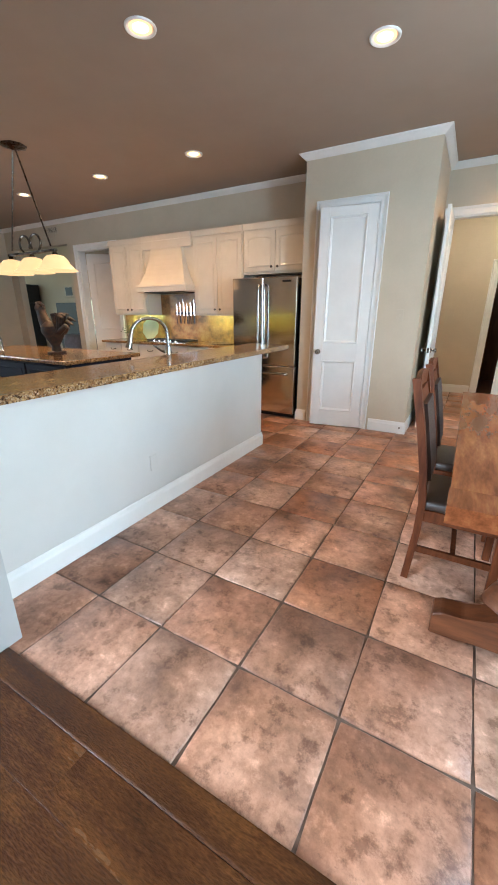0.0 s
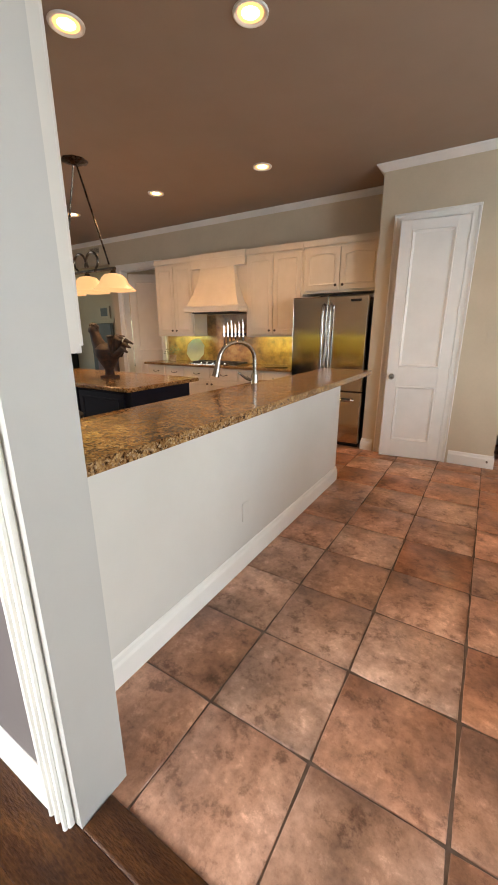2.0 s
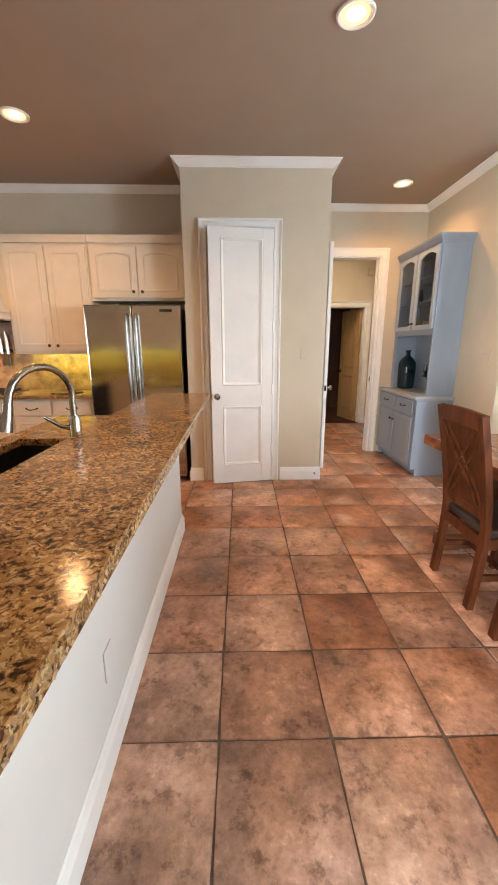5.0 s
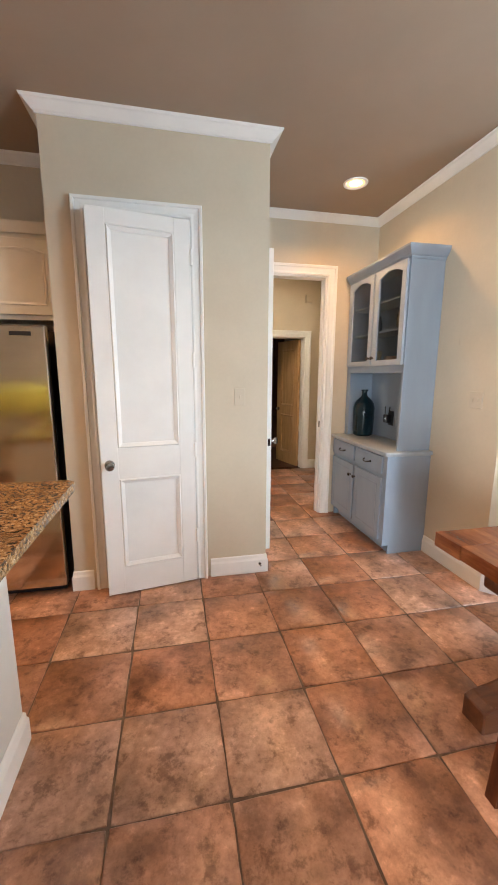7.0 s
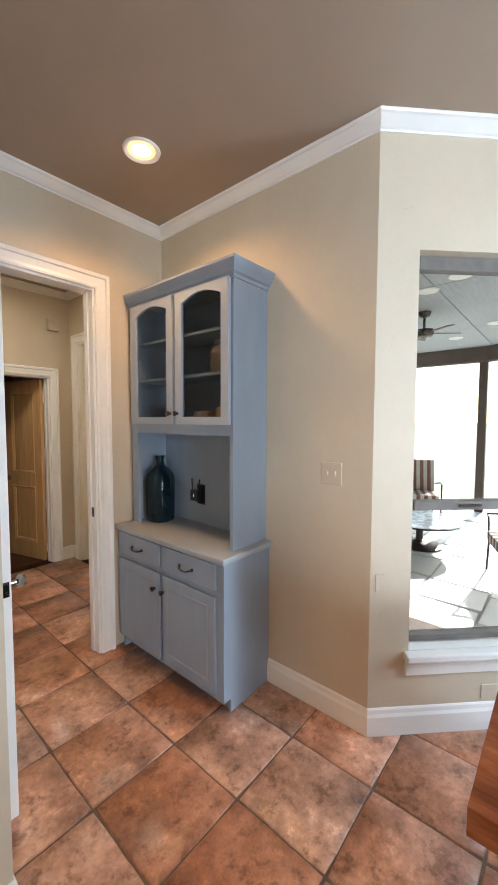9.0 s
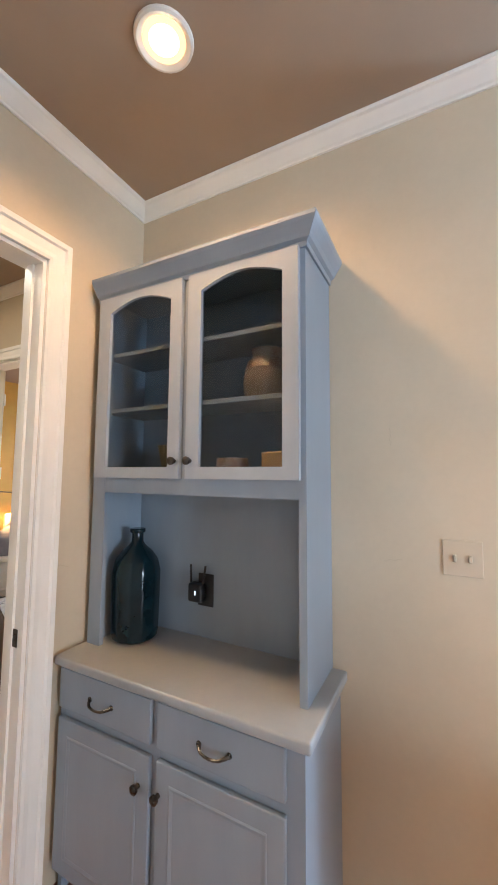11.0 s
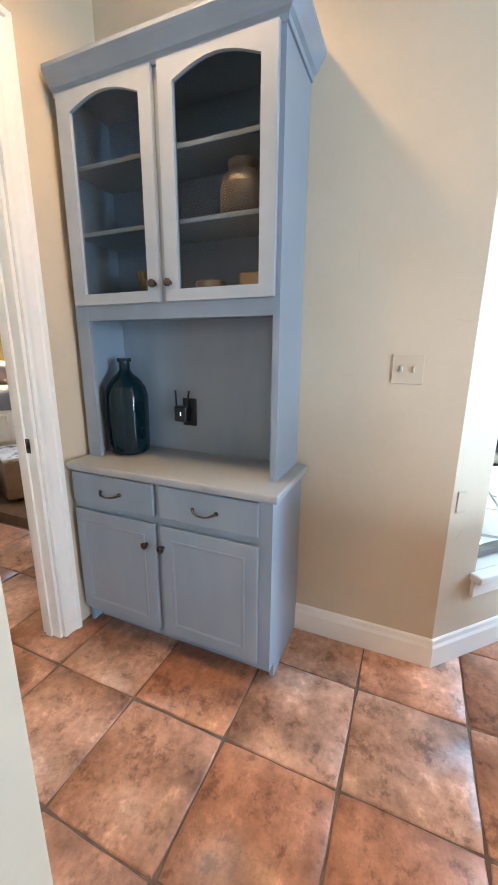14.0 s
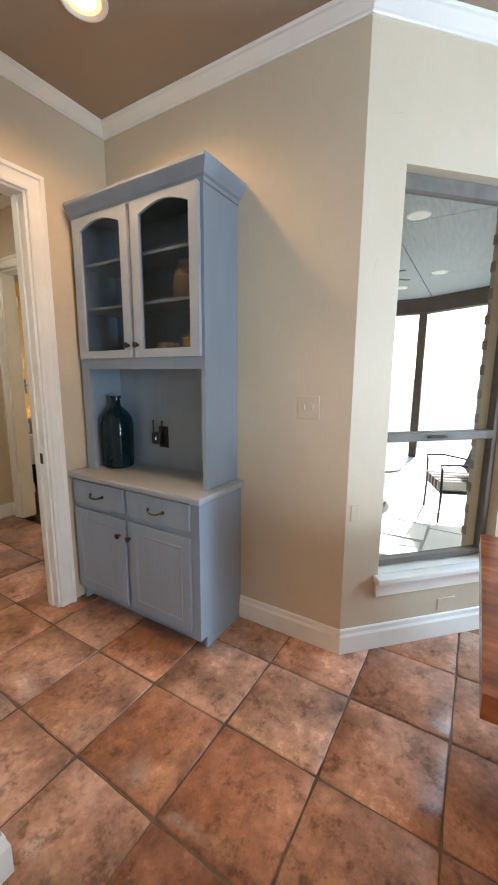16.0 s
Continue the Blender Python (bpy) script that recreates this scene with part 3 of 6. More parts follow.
structure("ceiling", bm, M_CEIL, "flat taupe painted ceiling with recessed lights")

# trim
def trim(name, paths, prof, z=0.0, mat=M_TRIM):
    for p in paths:
        structure(name, sweep(bmesh.new(), p, [(o, z + h) for o, h in prof]), mat, "white painted wooden " + name.replace("_", " "))


trim("baseboard", [[(XE, 0.9), (XE, 2.805), (LX, 4.08), (LX, 4.715)], [(-0.51, DY), (-0.51, PY), (-0.934, PY)], [(-1.762, PY), (-1.89, PY), (-1.89, 4.95)],
                   [(-1.945, 3.49), (-1.825, 3.49), (-1.825, 0.64)], [(-1.66, 0.466), (-4, 0.466)],
                   [(0.13, 7.75), (-1.65, 7.75)], [(1.12, 7.66), (1.12, 7.75), (0.985, 7.75)]], BASE)
trim("crown_moulding", [[(XE, 0.9), (XE, 2.805), (LX, 4.08), (LX, DY), (-0.51, DY), (-0.51, PY), (-1.89, PY), (-1.89, BY), (XW, BY), (XW, 0.64), (-1.52, 0.64)],
                        [(1.12, DY + 0.12), (1.12, 7.75), (-1.65, 7.75)]], CROWN, z=CEIL)


def casing(name, m, a, b, top, deep, parent=None, slim=1.0):
    """Door casing with jamb lining round an opening from a to b."""
    bm = sweep(bmesh.new(), [(a, 0), (a, top), (b, top), (b, 0)], [(o * slim, h) for o, h in CASE], m=m)
    ob = structure(name, bm, M_TRIM, "white painted moulded door casing")
    for p, q, r, s in ((a - 0.002, a + 0.016, 0, top), (b - 0.016, b + 0.002, 0, top), (a + 0.016, b - 0.016, top - 0.016, top + 0.002)):
        part("jamb", boxm(p, q, r, s, -deep, -0.002, m=m), M_TRIM, ob)
    part("door_stop_strip", boxm(b - 0.026, b - 0.016, 0, top - 0.016, -deep * 0.75, -deep * 0.45, m=m), M_TRIM, ob)
    return ob


casing("door_casing_pantry", upright(0, PY, 0), -1.665, -1.035, 2.48, 0.12, slim=0.8)
casing_hall = casing("door_casing_hall", upright(0, DY, 0), -0.41, 0.385, 2.475, 0.12)
part("strike_plate", boxm(0.364, 0.368, DY + 0.03, DY + 0.055, 0.955, 1.02, bevel=0.001), M_BRONZE, casing_hall, "dark metal strike plate")
casing("door_casing_study", upright(0, 7.75, 0), 0.235, 0.885, 2.085, 0.12)
casing("door_casing_bedroom", upright(1.12, 0, -90), -7.56, -6.62, 2.46, 0.12)
casing("door_casing_kitchen", upright(0, BY, 0), -6.70, -5.75, 2.48, 0.14)
# living room side of the big opening: a fluted casing on the partition wall
bm = bmesh.new()
box(bm, -1.655, -1.56, 0.455, 0.475, 0, 2.9, bevel=0.004)
for k in range(3):
    tube(bm, [(-1.645 + 0.034 * k, 0.452, 0.0), (-1.645 + 0.034 * k, 0.452, 2.9)], 0.009, 8)
structure("door_casing_partition", bm, M_TRIM, "white fluted casing beside the partition end")

# ---- window ----
def tall_window(name, m, a, b, z0, z1, detail=True):
    w = thing(name, "tall metal-framed window with one cross bar and white sill", "", kind="structure")
    f = bmesh.new()
    d0, d1, t = -0.11, -0.06, 0.035
    box(f, a, a + t, z0, z1, d0, d1, 0.003, m=m)
    box(f, b - t, b, z0, z1, d0, d1, 0.003, m=m)
    box(f, a + t, b - t, z0, z0 + t, d0, d1, 0.003, m=m)
    box(f, a + t, b - t, z1 - 0.07, z1, d0, d1, 0.003, m=m)
    part("window_frame", f, M_ALU, w, "taupe aluminium frame")
    zc = z0 + (z1 - z0) * 0.365
    part("meeting_rail", boxm(a + t, b - t, zc - 0.024, zc + 0.024, d0 + 0.002, d1 + 0.012, 0.004, m=m), M_ALU, w)
    part("sash_lock", boxm((a + b) / 2 - 0.10, (a + b) / 2 + 0.02, zc - 0.008, zc + 0.008, d1 + 0.012, d1 + 0.024, 0.003, m=m), M_BRONZE, w)
    for lo, hi in ((z0 + t, zc - 0.024), (zc + 0.024, z1 - 0.07)):
        p = part("pane", boxm(a + t, b - t, lo, hi, d0 + 0.020, d0 + 0.026, m=m), M_PANE, w)
        p.visible_shadow = False
    s = bmesh.new()
    box(s, a - 0.03, b + 0.03, z0 - 0.05, z0 - 0.012, -0.004, 0.055, 0.008, 2, m=m)
    box(s, a + 0.002, b - 0.002, z0 - 0.05, z0 - 0.012, -0.11, -0.004, m=m)
    box(s, a - 0.02, b + 0.02, z0 - 0.135, z0 - 0.05, 0.0, 0.018, 0.004, m=m)
    part("window_sill", s, M_TRIM, w, "white painted wooden sill and apron")
    return w


tall_window("window_1", DIAG, *WIN)
tall_window("window_2", upright(XE, 0, -90), -2.62, -1.92, 0.45, 2.45)
tall_window("window_3", upright(XE, 0, -90), -1.75, -1.05, 0.45, 2.45)

# ---- doors ----
def panel_mould(bm, m, a, b, c, d, w=0.028, h=0.012, arch=0.0, base=0.0):
    """A raised moulding round a panel, with an arched top if asked."""
    pts = [(a, c), (b, c), (b, d - arch)]
    if arch:
        for k in range(1, 8):
            q = k / 8
            pts.append((b + (a - b) * q, d - arch + arch * math.sin(math.pi * q) ** 0.8))
    pts.append((a, d - arch))
    prof = [(0, base), (0, base + h * 0.5), (w * 0.3, base + h), (w * 0.6, base + h * 0.7), (w, base + h * 0.35), (w, base)]
    sweep(bm, pts, prof, m=m, closed=True)


def door_knob(parent, m, u, v, w, mat=M_CHROME, lever=False):
    bm = bmesh.new()
    mm = m @ Matrix.Translation((u, v, w))
    lathe(bm, [(0, 0.0), (0.032, 0.0), (0.030, 0.008), (0.014, 0.012), (0.011, 0.034), (0.024, 0.042), (0.029, 0.054), (0.024, 0.066), (0, 0.070)], segs=20, m=mm)
    part("door_knob", bm, mat, parent, "satin nickel knob", smooth=True)


def panel_door(name, label, hinge, deg, width, height, mat, panels, knob_v, hinges, back=True, hinge_w=0.003):
    """A door leaf hinged at a point; the face towards the viewer carries the panels."""
    d = thing(name, label, "door", (hinge[0], hinge[1], 0), kind="")
    m = upright(hinge[0], hinge[1], deg)
    pa, pb = panels[0][0], panels[0][1]
    for a, b in ((0, pa), (pb, width)):
        part("stile", boxm(a, b, 0.010, height, -0.038, 0.0, 0.002, m=m), mat, d)
    edges = [0.010] + [z for p in sorted(panels, key=lambda p: p[2]) for z in (p[2], p[3])] + [height]
    for c, e in zip(edges[::2], edges[1::2]):
        part("rail", boxm(pa, pb, c, e, -0.0378, -0.0002, m=m), mat, d)
    for a, b, c, e in panels:
        part("panel", boxm(a, b, c, e, -0.025, -0.013, m=m), mat, d)
        bm = bmesh.new()
        panel_mould(bm, m, a, b, c, e, w=0.032, h=0.019, base=-0.0135)
        part("panel_moulding", bm, mat, d)
        if back:
            bm = bmesh.new()
            panel_mould(bm, m @ Matrix.Translation((0, 0, -0.038)) @ Matrix.Diagonal((1, 1, -1, 1)), a, b, c, e, w=0.032, h=0.019, base=-0.0135)
            part("panel_moulding", bm, mat, d)
    ku = width - 0.055
    door_knob(d, m, ku, knob_v, 0.0)
    if back:
        door_knob(d, m @ Matrix.Diagonal((1, 1, -1, 1)), ku, knob_v, 0.038)
    part("latch_plate", boxm(width, width + 0.002, knob_v - 0.03, knob_v + 0.03, -0.030, -0.008, m=m), M_BRONZE, d, "dark latch plate")
    for hz in hinges:
        bm = bmesh.new()
        tube(bm, [m @ Vector((-0.004, hz - 0.048, hinge_w)), m @ Vector((-0.004, hz + 0.048, hinge_w))], 0.008, 8)
        part("hinge", bm, M_TRIM, d, "white painted hinge")
    return d


# pantry leaf: hinged on its east side, ajar into the room
panel_door("pantry_door", "white two-panel pantry door standing slightly ajar", (-1.045, PY - 0.002), 180 + 9.5, 0.615, 2.46, M_TRIM,
           [(0.102, 0.506, 1.03, 2.375), (0.102, 0.506, 0.20, 0.825)], 0.925, (2.24, 1.60, 0.99, 0.36), hinge_w=-0.044)
panel_door("hall_door", "white two-panel door opened wide into the breakfast room", (-0.432, DY - 0.036), -89.2, 0.735, 2.455, M_TRIM,
           [(0.12, 0.64, 1.05, 2.33), (0.12, 0.64, 0.21, 0.83)], 0.955, (2.2, 1.2, 0.3))
panel_door("study_door", "honey-coloured two-panel wooden door standing half open", (0.862, 7.865), 180 - 74, 0.62, 2.06, M_DOORWOOD,
           [(0.11, 0.50, 1.0, 1.92), (0.11, 0.50, 0.2, 0.85)], 0.93, (1.85, 1.25, 0.65, 0.15))
panel_door("bedroom_door", "white two-panel bedroom door swung open", (1.245, 7.54), 67, 0.82, 2.44, M_TRIM,
           [(0.11, 0.70, 1.05, 2.3), (0.11, 0.70, 0.2, 0.85)], 0.95, (2.2, 1.6, 0.95, 0.3))
panel_door("passage_door", "white door standing half open behind the kitchen", (-6.68, BY + 0.15), 35, 0.8, 2.44, M_TRIM,
           [(0.11, 0.68, 1.05, 2.3), (0.11, 0.68, 0.2, 0.85)], 0.95, (2.2, 1.2, 0.3))
# door stop on the pantry's baseboard
bm = bmesh.new()
tube(bm, [(-0.56, PY - 0.016, 0.075), (-0.56, PY - 0.03, 0.075)], 0.010, 10)
tube(bm, [(-0.56, PY - 0.03, 0.075), (-0.56, PY - 0.06, 0.075)], 0.005, 8)
solo("door_stop", bm, M_CHROME, "small metal spring door stop on the baseboard", "door stop")


# ---- hutch ----
def knob(bm, m, u, v, w, r=0.016):
    lathe(bm, [(0, 0), (0.009, 0), (0.007, 0.012), (r, 0.018), (r, 0.026), (r * 0.55, 0.031), (0, 0.031)], segs=14, m=m @ Matrix.Translation((u, v, w)))


def pull(bm, m, u, v, w, half=0.055):
    pts = [m @ Vector((u + half * q, v - 0.012 * (1 - q * q), w + 0.026 * (1 - q ** 4))) for q in (-1, -0.85, -0.6, -0.3, 0, 0.3, 0.6, 0.85, 1)]
    tube(bm, pts, [0.008, 0.006, 0.005, 0.0045, 0.0045, 0.0045, 0.005, 0.006, 0.008], 8)
    for q in (-1, 1):
        lathe(bm, [(0, 0), (0.010, 0), (0.008, 0.004), (0, 0.006)], segs=10, m=m @ Matrix.Translation((u + half * q, v, w)))


HF = 0.525      # face of the base
HM = upright(HF, 0, -90)   # along u = -y, up, towards the room (-x)
hutch = thing("hutch", "grey-blue painted wooden hutch with glass upper doors", "cabinet", (0.72, 5.22, 0))
Y0, Y1 = 4.715, 5.732
bm = bmesh.new()
prism(bm, [(HF + 0.02, 0.075), (HF + 0.055, 0.075), (HF + 0.055, 0.0), (LX - 0.003, 0.0), (LX - 0.003, 0.853), (HF + 0.02, 0.853)], -Y0 - 0.02, -Y0, m=upright(0, 0, 0))
part("base_side", bm, M_BLUE, hutch)
part("base_side", boxm(HF + 0.02, LX - 0.003, Y1 - 0.02, Y1, 0.0, 0.853), M_BLUE, hutch)
part("toe_kick", boxm(HF + 0.07, LX - 0.003, Y0 + 0.02, Y1 - 0.02, 0.0, 0.10), M_BLUE, hutch)
part("base_bottom", boxm(HF + 0.02, LX - 0.003, Y0 + 0.02, Y1 - 0.02, 0.10, 0.12), M_BLUE, hutch)
part("base_back", boxm(LX - 0.02, LX - 0.003, Y0 + 0.02, Y1 - 0.02, 0.12, 0.853), M_BLUE, hutch)
bm = bmesh.new()
for a, b, c, d in ((-Y1 + 0.0, -Y1 + 0.03, 0.10, 0.853), (-Y0 - 0.055, -Y0, 0.075, 0.853), (-5.262, -5.222, 0.10, 0.853), (-Y1 + 0.03, -Y0 - 0.055, 0.828, 0.853), (-Y1 + 0.03, -Y0 - 0.055, 0.655, 0.70), (-Y1 + 0.03, -Y0 - 0.055, 0.10, 0.125)):
    box(bm, a, b, c, d, -0.02, 0.0 if d - c > 0.3 else -0.001, m=HM)
part("face_frame", bm, M_BLUE, hutch)
bm = bmesh.new()
prism(bm, [(HF - 0.035, Y0 - 0.028), (LX - 0.003, Y0 - 0.028), (LX - 0.003, Y1 + 0.010), (HF - 0.035, Y1 + 0.010)], 0.853, 0.889)
bmesh.ops.bevel(bm, geom=bm.edges[:], offset=0.008, segments=3, profile=0.5, affect="EDGES")
part("countertop", bm, M_BLUE_TOP, hutch, "worn pale painted counter with rounded edge", smooth=True)
for a, b in ((-5.722, -5.258), (-5.228, -4.768)):
    dr = part("drawer", boxm(a, b, 0.695, 0.843, 0.0, 0.019, 0.004, 2, m=HM), M_BLUE, hutch)
    bm = bmesh.new()
    pull(bm, HM, (a + b) / 2 - 0.005, 0.765, 0.019)
    part("pull", bm, M_BRONZE, dr, "bronze bow pull", smooth=True)
    do = part("door", boxm(a, b, 0.108, 0.658, 0.0, 0.019, 0.004, 2, m=HM), M_BLUE, hutch)
    bm = bmesh.new()
    panel_mould(bm, HM, a + 0.055, b - 0.055, 0.165, 0.600, w=0.016, h=0.004, base=0.018)
    part("panel_moulding", bm, M_BLUE, do)
    bm = bmesh.new()
    knob(bm, HM, b - 0.045 if a < -5.5 else a + 0.012, 0.555, 0.019)
    part("knob", bm, M_BRONZE, do, "round bronze knob", smooth=True)
# upper case
UF = 0.628
UM = upright(UF, 0, -90)
U0, U1, UB, UT = 4.742, 5.722, 1.545, 2.43
part("upper_side", boxm(UF + 0.02, LX - 0.003, U0, U0 + 0.02, 0.889, UT), M_BLUE, hutch)
part("upper_side", boxm(UF + 0.02, LX - 0.003, U1 - 0.02, U1, 0.889, UT), M_BLUE, hutch)
part("upper_back", boxm(LX - 0.018, LX - 0.003, U0 + 0.02, U1 - 0.02, 0.889, UT), M_BLUE, hutch)
part("upper_top", boxm(UF + 0.02, LX - 0.018, U0 + 0.02, U1 - 0.02, UT - 0.02, UT), M_BLUE, hutch)
part("upper_bottom", boxm(UF + 0.02, LX - 0.018, U0 + 0.02, U1 - 0.02, UB, UB + 0.02), M_BLUE, hutch)
bm = bmesh.new()
box(bm, -U1, -U1 + 0.072, 0.889, UT, -0.02, 0.0, m=UM)
box(bm, -U0 - 0.026, -U0, 0.889, UT, -0.02, 0.0, m=UM)
box(bm, -U1 + 0.072, -U0 - 0.026, 1.527, 1.60, -0.02, -0.001, m=UM)
box(bm, -U1 + 0.072, -U0 - 0.026, 2.37, UT, -0.02, -0.001, m=UM)
box(bm, -5.245, -5.207, 1.60, 2.37, -0.02, -0.001, m=UM)
part("upper_face_frame", bm, M_BLUE, hutch)
for z in (2.145, 1.893):
    part("shelf", boxm(UF + 0.03, LX - 0.02, U0 + 0.02, U1 - 0.02, z - 0.018, z, 0.002), M_BLUE_LIGHT, hutch, "pale painted shelf")
for a, b, left in ((-5.700, -5.243, True), (-5.212, -4.760, False)):
    bm = bmesh.new()
    ia, ib, ic, idd, rise = a + 0.068, b - 0.055 if left else b - 0.058, 1.634, 2.352, 0.042
    if not left:
        ia = a + 0.060
    inner, outer = [(ia, ic), (ib, ic)], [(a, 1.59), (b, 1.59)]
    for k in range(11):
        q = k / 10
        inner.append((ib + (ia - ib) * q, idd - rise + rise * math.sin(math.pi * q)))
        outer.append((b + (a - b) * q, 2.382))
    plate_with_hole(bm, outer, inner, 0.001, 0.021, UM)
    do = part("glass_door", bm, M_BLUE_LIGHT, hutch, "pale grey arched door frame")
    part("pane", boxm(ia - 0.01, ib + 0.01, ic - 0.01, idd + 0.005, 0.006, 0.009, m=UM), M_CABPANE, do).visible_shadow = False
    bm = bmesh.new()
    knob(bm, UM, b - 0.020 if left else a + 0.022, 1.657, 0.021)
    part("knob", bm, M_BRONZE, do, "round bronze knob", smooth=True)
bm = bmesh.new()
HC = [(0, 0), (0.008, 0), (0.010, 0.018), (0.022, 0.026), (0.030, 0.040), (0.048, 0.066), (0.054, 0.078), (0.054, 0.092), (0, 0.092)]
sweep(bm, [(UF, U1), (UF, U0), (LX - 0.003, U0)][::-1], [(o, 2.378 + h) for o, h in HC])
box(bm, UF, LX - 0.004, U0, U1, 2.462, 2.469)
part("cornice", bm, M_BLUE, hutch, "stepped grey-blue cornice")

# things in and on the hutch
bm = bmesh.new()
bottle_prof = [(0, 0), (0.085, 0), (0.105, 0.012), (0.112, 0.05), (0.115, 0.18), (0.116, 0.29), (0.104, 0.335), (0.075, 0.372), (0.042, 0.398), (0.029, 0.415), (0.028, 0.455), (0.020, 0.455), (0.020, 0.42), (0, 0.42)]
lathe(bm, [(r * 0.92, z) for r, z in bottle_prof], (0.765, 5.585, 0.889), segs=12)
bmesh.ops.bevel(bm, geom=[e for e in bm.edges if abs(e.verts[0].co.z - e.verts[1].co.z) > 0.04], offset=0.008, segments=2, profile=0.5, affect="EDGES")
bottle = thing("glass_bottle", "large dark blue faceted glass bottle on the hutch counter", "bottle", (0.765, 5.585, 0.889))
part("body", bm, M_BOTTLE, bottle, smooth=True)
bm = bmesh.new()
lathe(bm, [(0.024, 0.4555), (0.032, 0.4555), (0.034, 0.459), (0.034, 0.470), (0.031, 0.473), (0.024, 0.473)], (0.765, 5.585, 0.889), segs=16)
part("lip", bm, M_BOTTLE, bottle, "rolled glass lip", smooth=True)
router = thing("range_extender", "black plug-in network extender with two antennas", "router", (LX - 0.018, 5.33, 1.09))
RM = upright(LX - 0.018, 0, -90)
part("wall_plate", boxm(-5.345, -5.265, 1.025, 1.165, 0.0, 0.006, 0.002, m=RM), M_BLACK, router)
part("body", boxm(-5.372, -5.300, 1.048, 1.128, 0.006, 0.050, 0.010, 3, m=RM), M_BLACK, router)
part("status_light", boxm(-5.333, -5.328, 1.08, 1.098, 0.050, 0.0515, m=RM), glow("small_white_led", (0.8, 0.9, 1.0), 0.6), router, "small white light")
for u, tilt in ((-5.366, -0.004), (-5.305, 0.014)):
    bm = bmesh.new()
    tube(bm, [RM @ Vector((u, 1.12, 0.03)), RM @ Vector((u + tilt, 1.205, 0.03))], 0.005, 8)
    part("antenna", bm, M_BLACK, router)
bm = bmesh.new()
lathe(bm, [(0, 0), (0.075, 0), (0.092, 0.03), (0.094, 0.08), (0.088, 0.115), (0, 0.115)], (0.775, 4.95, 1.893), 24)
jug = thing("stoneware_jug", "brown and cream stoneware jug on a hutch shelf", "jug", (0.775, 4.95, 1.893))
part("body", bm, M_CREAMWARE, jug, "cream glazed lower half", smooth=True)
bm = bmesh.new()
lathe(bm, [(0, 0.116), (0.088, 0.116), (0.078, 0.150), (0.056, 0.168), (0.062, 0.200), (0.054, 0.200), (0.048, 0.168), (0, 0.16)], (0.775, 4.95, 1.893), 24)
part("shoulder", bm, M_JUG, jug, "brown glazed neck", smooth=True)
bm = bmesh.new()
tube(bm, [(0.775, 4.885, 2.06), (0.775, 4.835, 2.05), (0.775, 4.815, 2.00), (0.775, 4.835, 1.95), (0.775, 4.87, 1.94)], 0.008, 8)
part("handle", bm, M_JUG, jug, smooth=True)
bm = bmesh.new()
lathe(bm, [(0, 0), (0.03, 0), (0.065, 0.05), (0.060, 0.095), (0.053, 0.095), (0.03, 0.012), (0, 0.010)], (0.72, 5.07, 1.575), 20)
solo("wooden_bowl", bm, M_JUG, "small brown wooden bowl on the lowest hutch shelf", "bowl", loc=(0.72, 5.07, 1.575), smooth=True)
solo("wooden_box", boxm(0.68, 0.76, 4.84, 4.93, 1.565, 1.69, 0.004), M_DOORWOOD, "small wooden box on the lowest hutch shelf", "box")
bm = bmesh.new()
for k in range(16):
    a = k * 2.4
    tube(bm, [(0.74, 5.37 + 0.03 * math.cos(a), 1.565), (0.74 + 0.03 * math.sin(a), 5.37 + 0.05 * math.cos(a), 1.64), (0.74 + 0.04 * math.sin(a), 5.37 + 0.075 * math.cos(a), 1.73)], 0.008, 6)
solo("reed_bundle", bm, M_STRAW, "bundle of dry reeds on the lowest hutch shelf", "decoration")
bm = bmesh.new()
lathe(bm, [(0, 0), (0.022, 0), (0.026, 0.06), (0.020, 0.10), (0.012, 0.13), (0.014, 0.15), (0, 0.15)], (0.74, 5.335, 1.893), 14)
solo("dark_vase", bm, M_BLACK, "slim dark vase on a hutch shelf", "vase", loc=(0.74, 5.335, 1.893), smooth=True)


# ---- wall plates ----
def wall_plate(name, label, m, u, v, w, h, toggles, category="light switch", mat=M_PLATE):
    o = thing(name, label, category, m @ Vector((u, v, 0)))
    part("plate", boxm(u - w / 2, u + w / 2, v - h / 2, v + h / 2, 0.0, 0.006, 0.002, m=m), mat, o)
    for k in range(toggles):
        uu = u + (k - (toggles - 1) / 2) * 0.046
        part("toggle", boxm(uu - 0.005, uu + 0.005, v - 0.012, v + 0.012, 0.006, 0.014, 0.002, m=m), M_PLATE, o)
    return o


wall_plate("light_switch", "ivory double light switch on the pantry wall", upright(0, PY, 0), -0.712, 1.35, 0.075, 0.118, 1)
wall_plate("light_switch", "ivory double light switch beside the hutch", upright(LX, 0, -90), -4.302, 1.335, 0.118, 0.118, 2)
wall_plate("light_switch", "white light switch on the hall wall", upright(0, 7.75, 0), -0.34, 1.38, 0.075, 0.12, 1)
wall_plate("power_outlet", "white power outlet on the half wall", upright(-1.825, 0, 90), 1.84, 0.37, 0.075, 0.118, 0, "outlet", M_PONY)
wall_plate("power_outlet", "ivory power outlet below the window", DIAG, 0.67, 0.20, 0.118, 0.075, 0, "outlet")
wall_plate("blank_plate", "painted wall plate beside the window", DIAG, 0.05, 0.80, 0.05, 0.09, 0, "wall plate")
bm = boxm(0.87, 0.985, 7.70, 7.75, 2.59, 2.71, 0.008, 2)
solo("door_chime", bm, M_PLATE, "small ivory door chime box on the hall wall", "door chime")

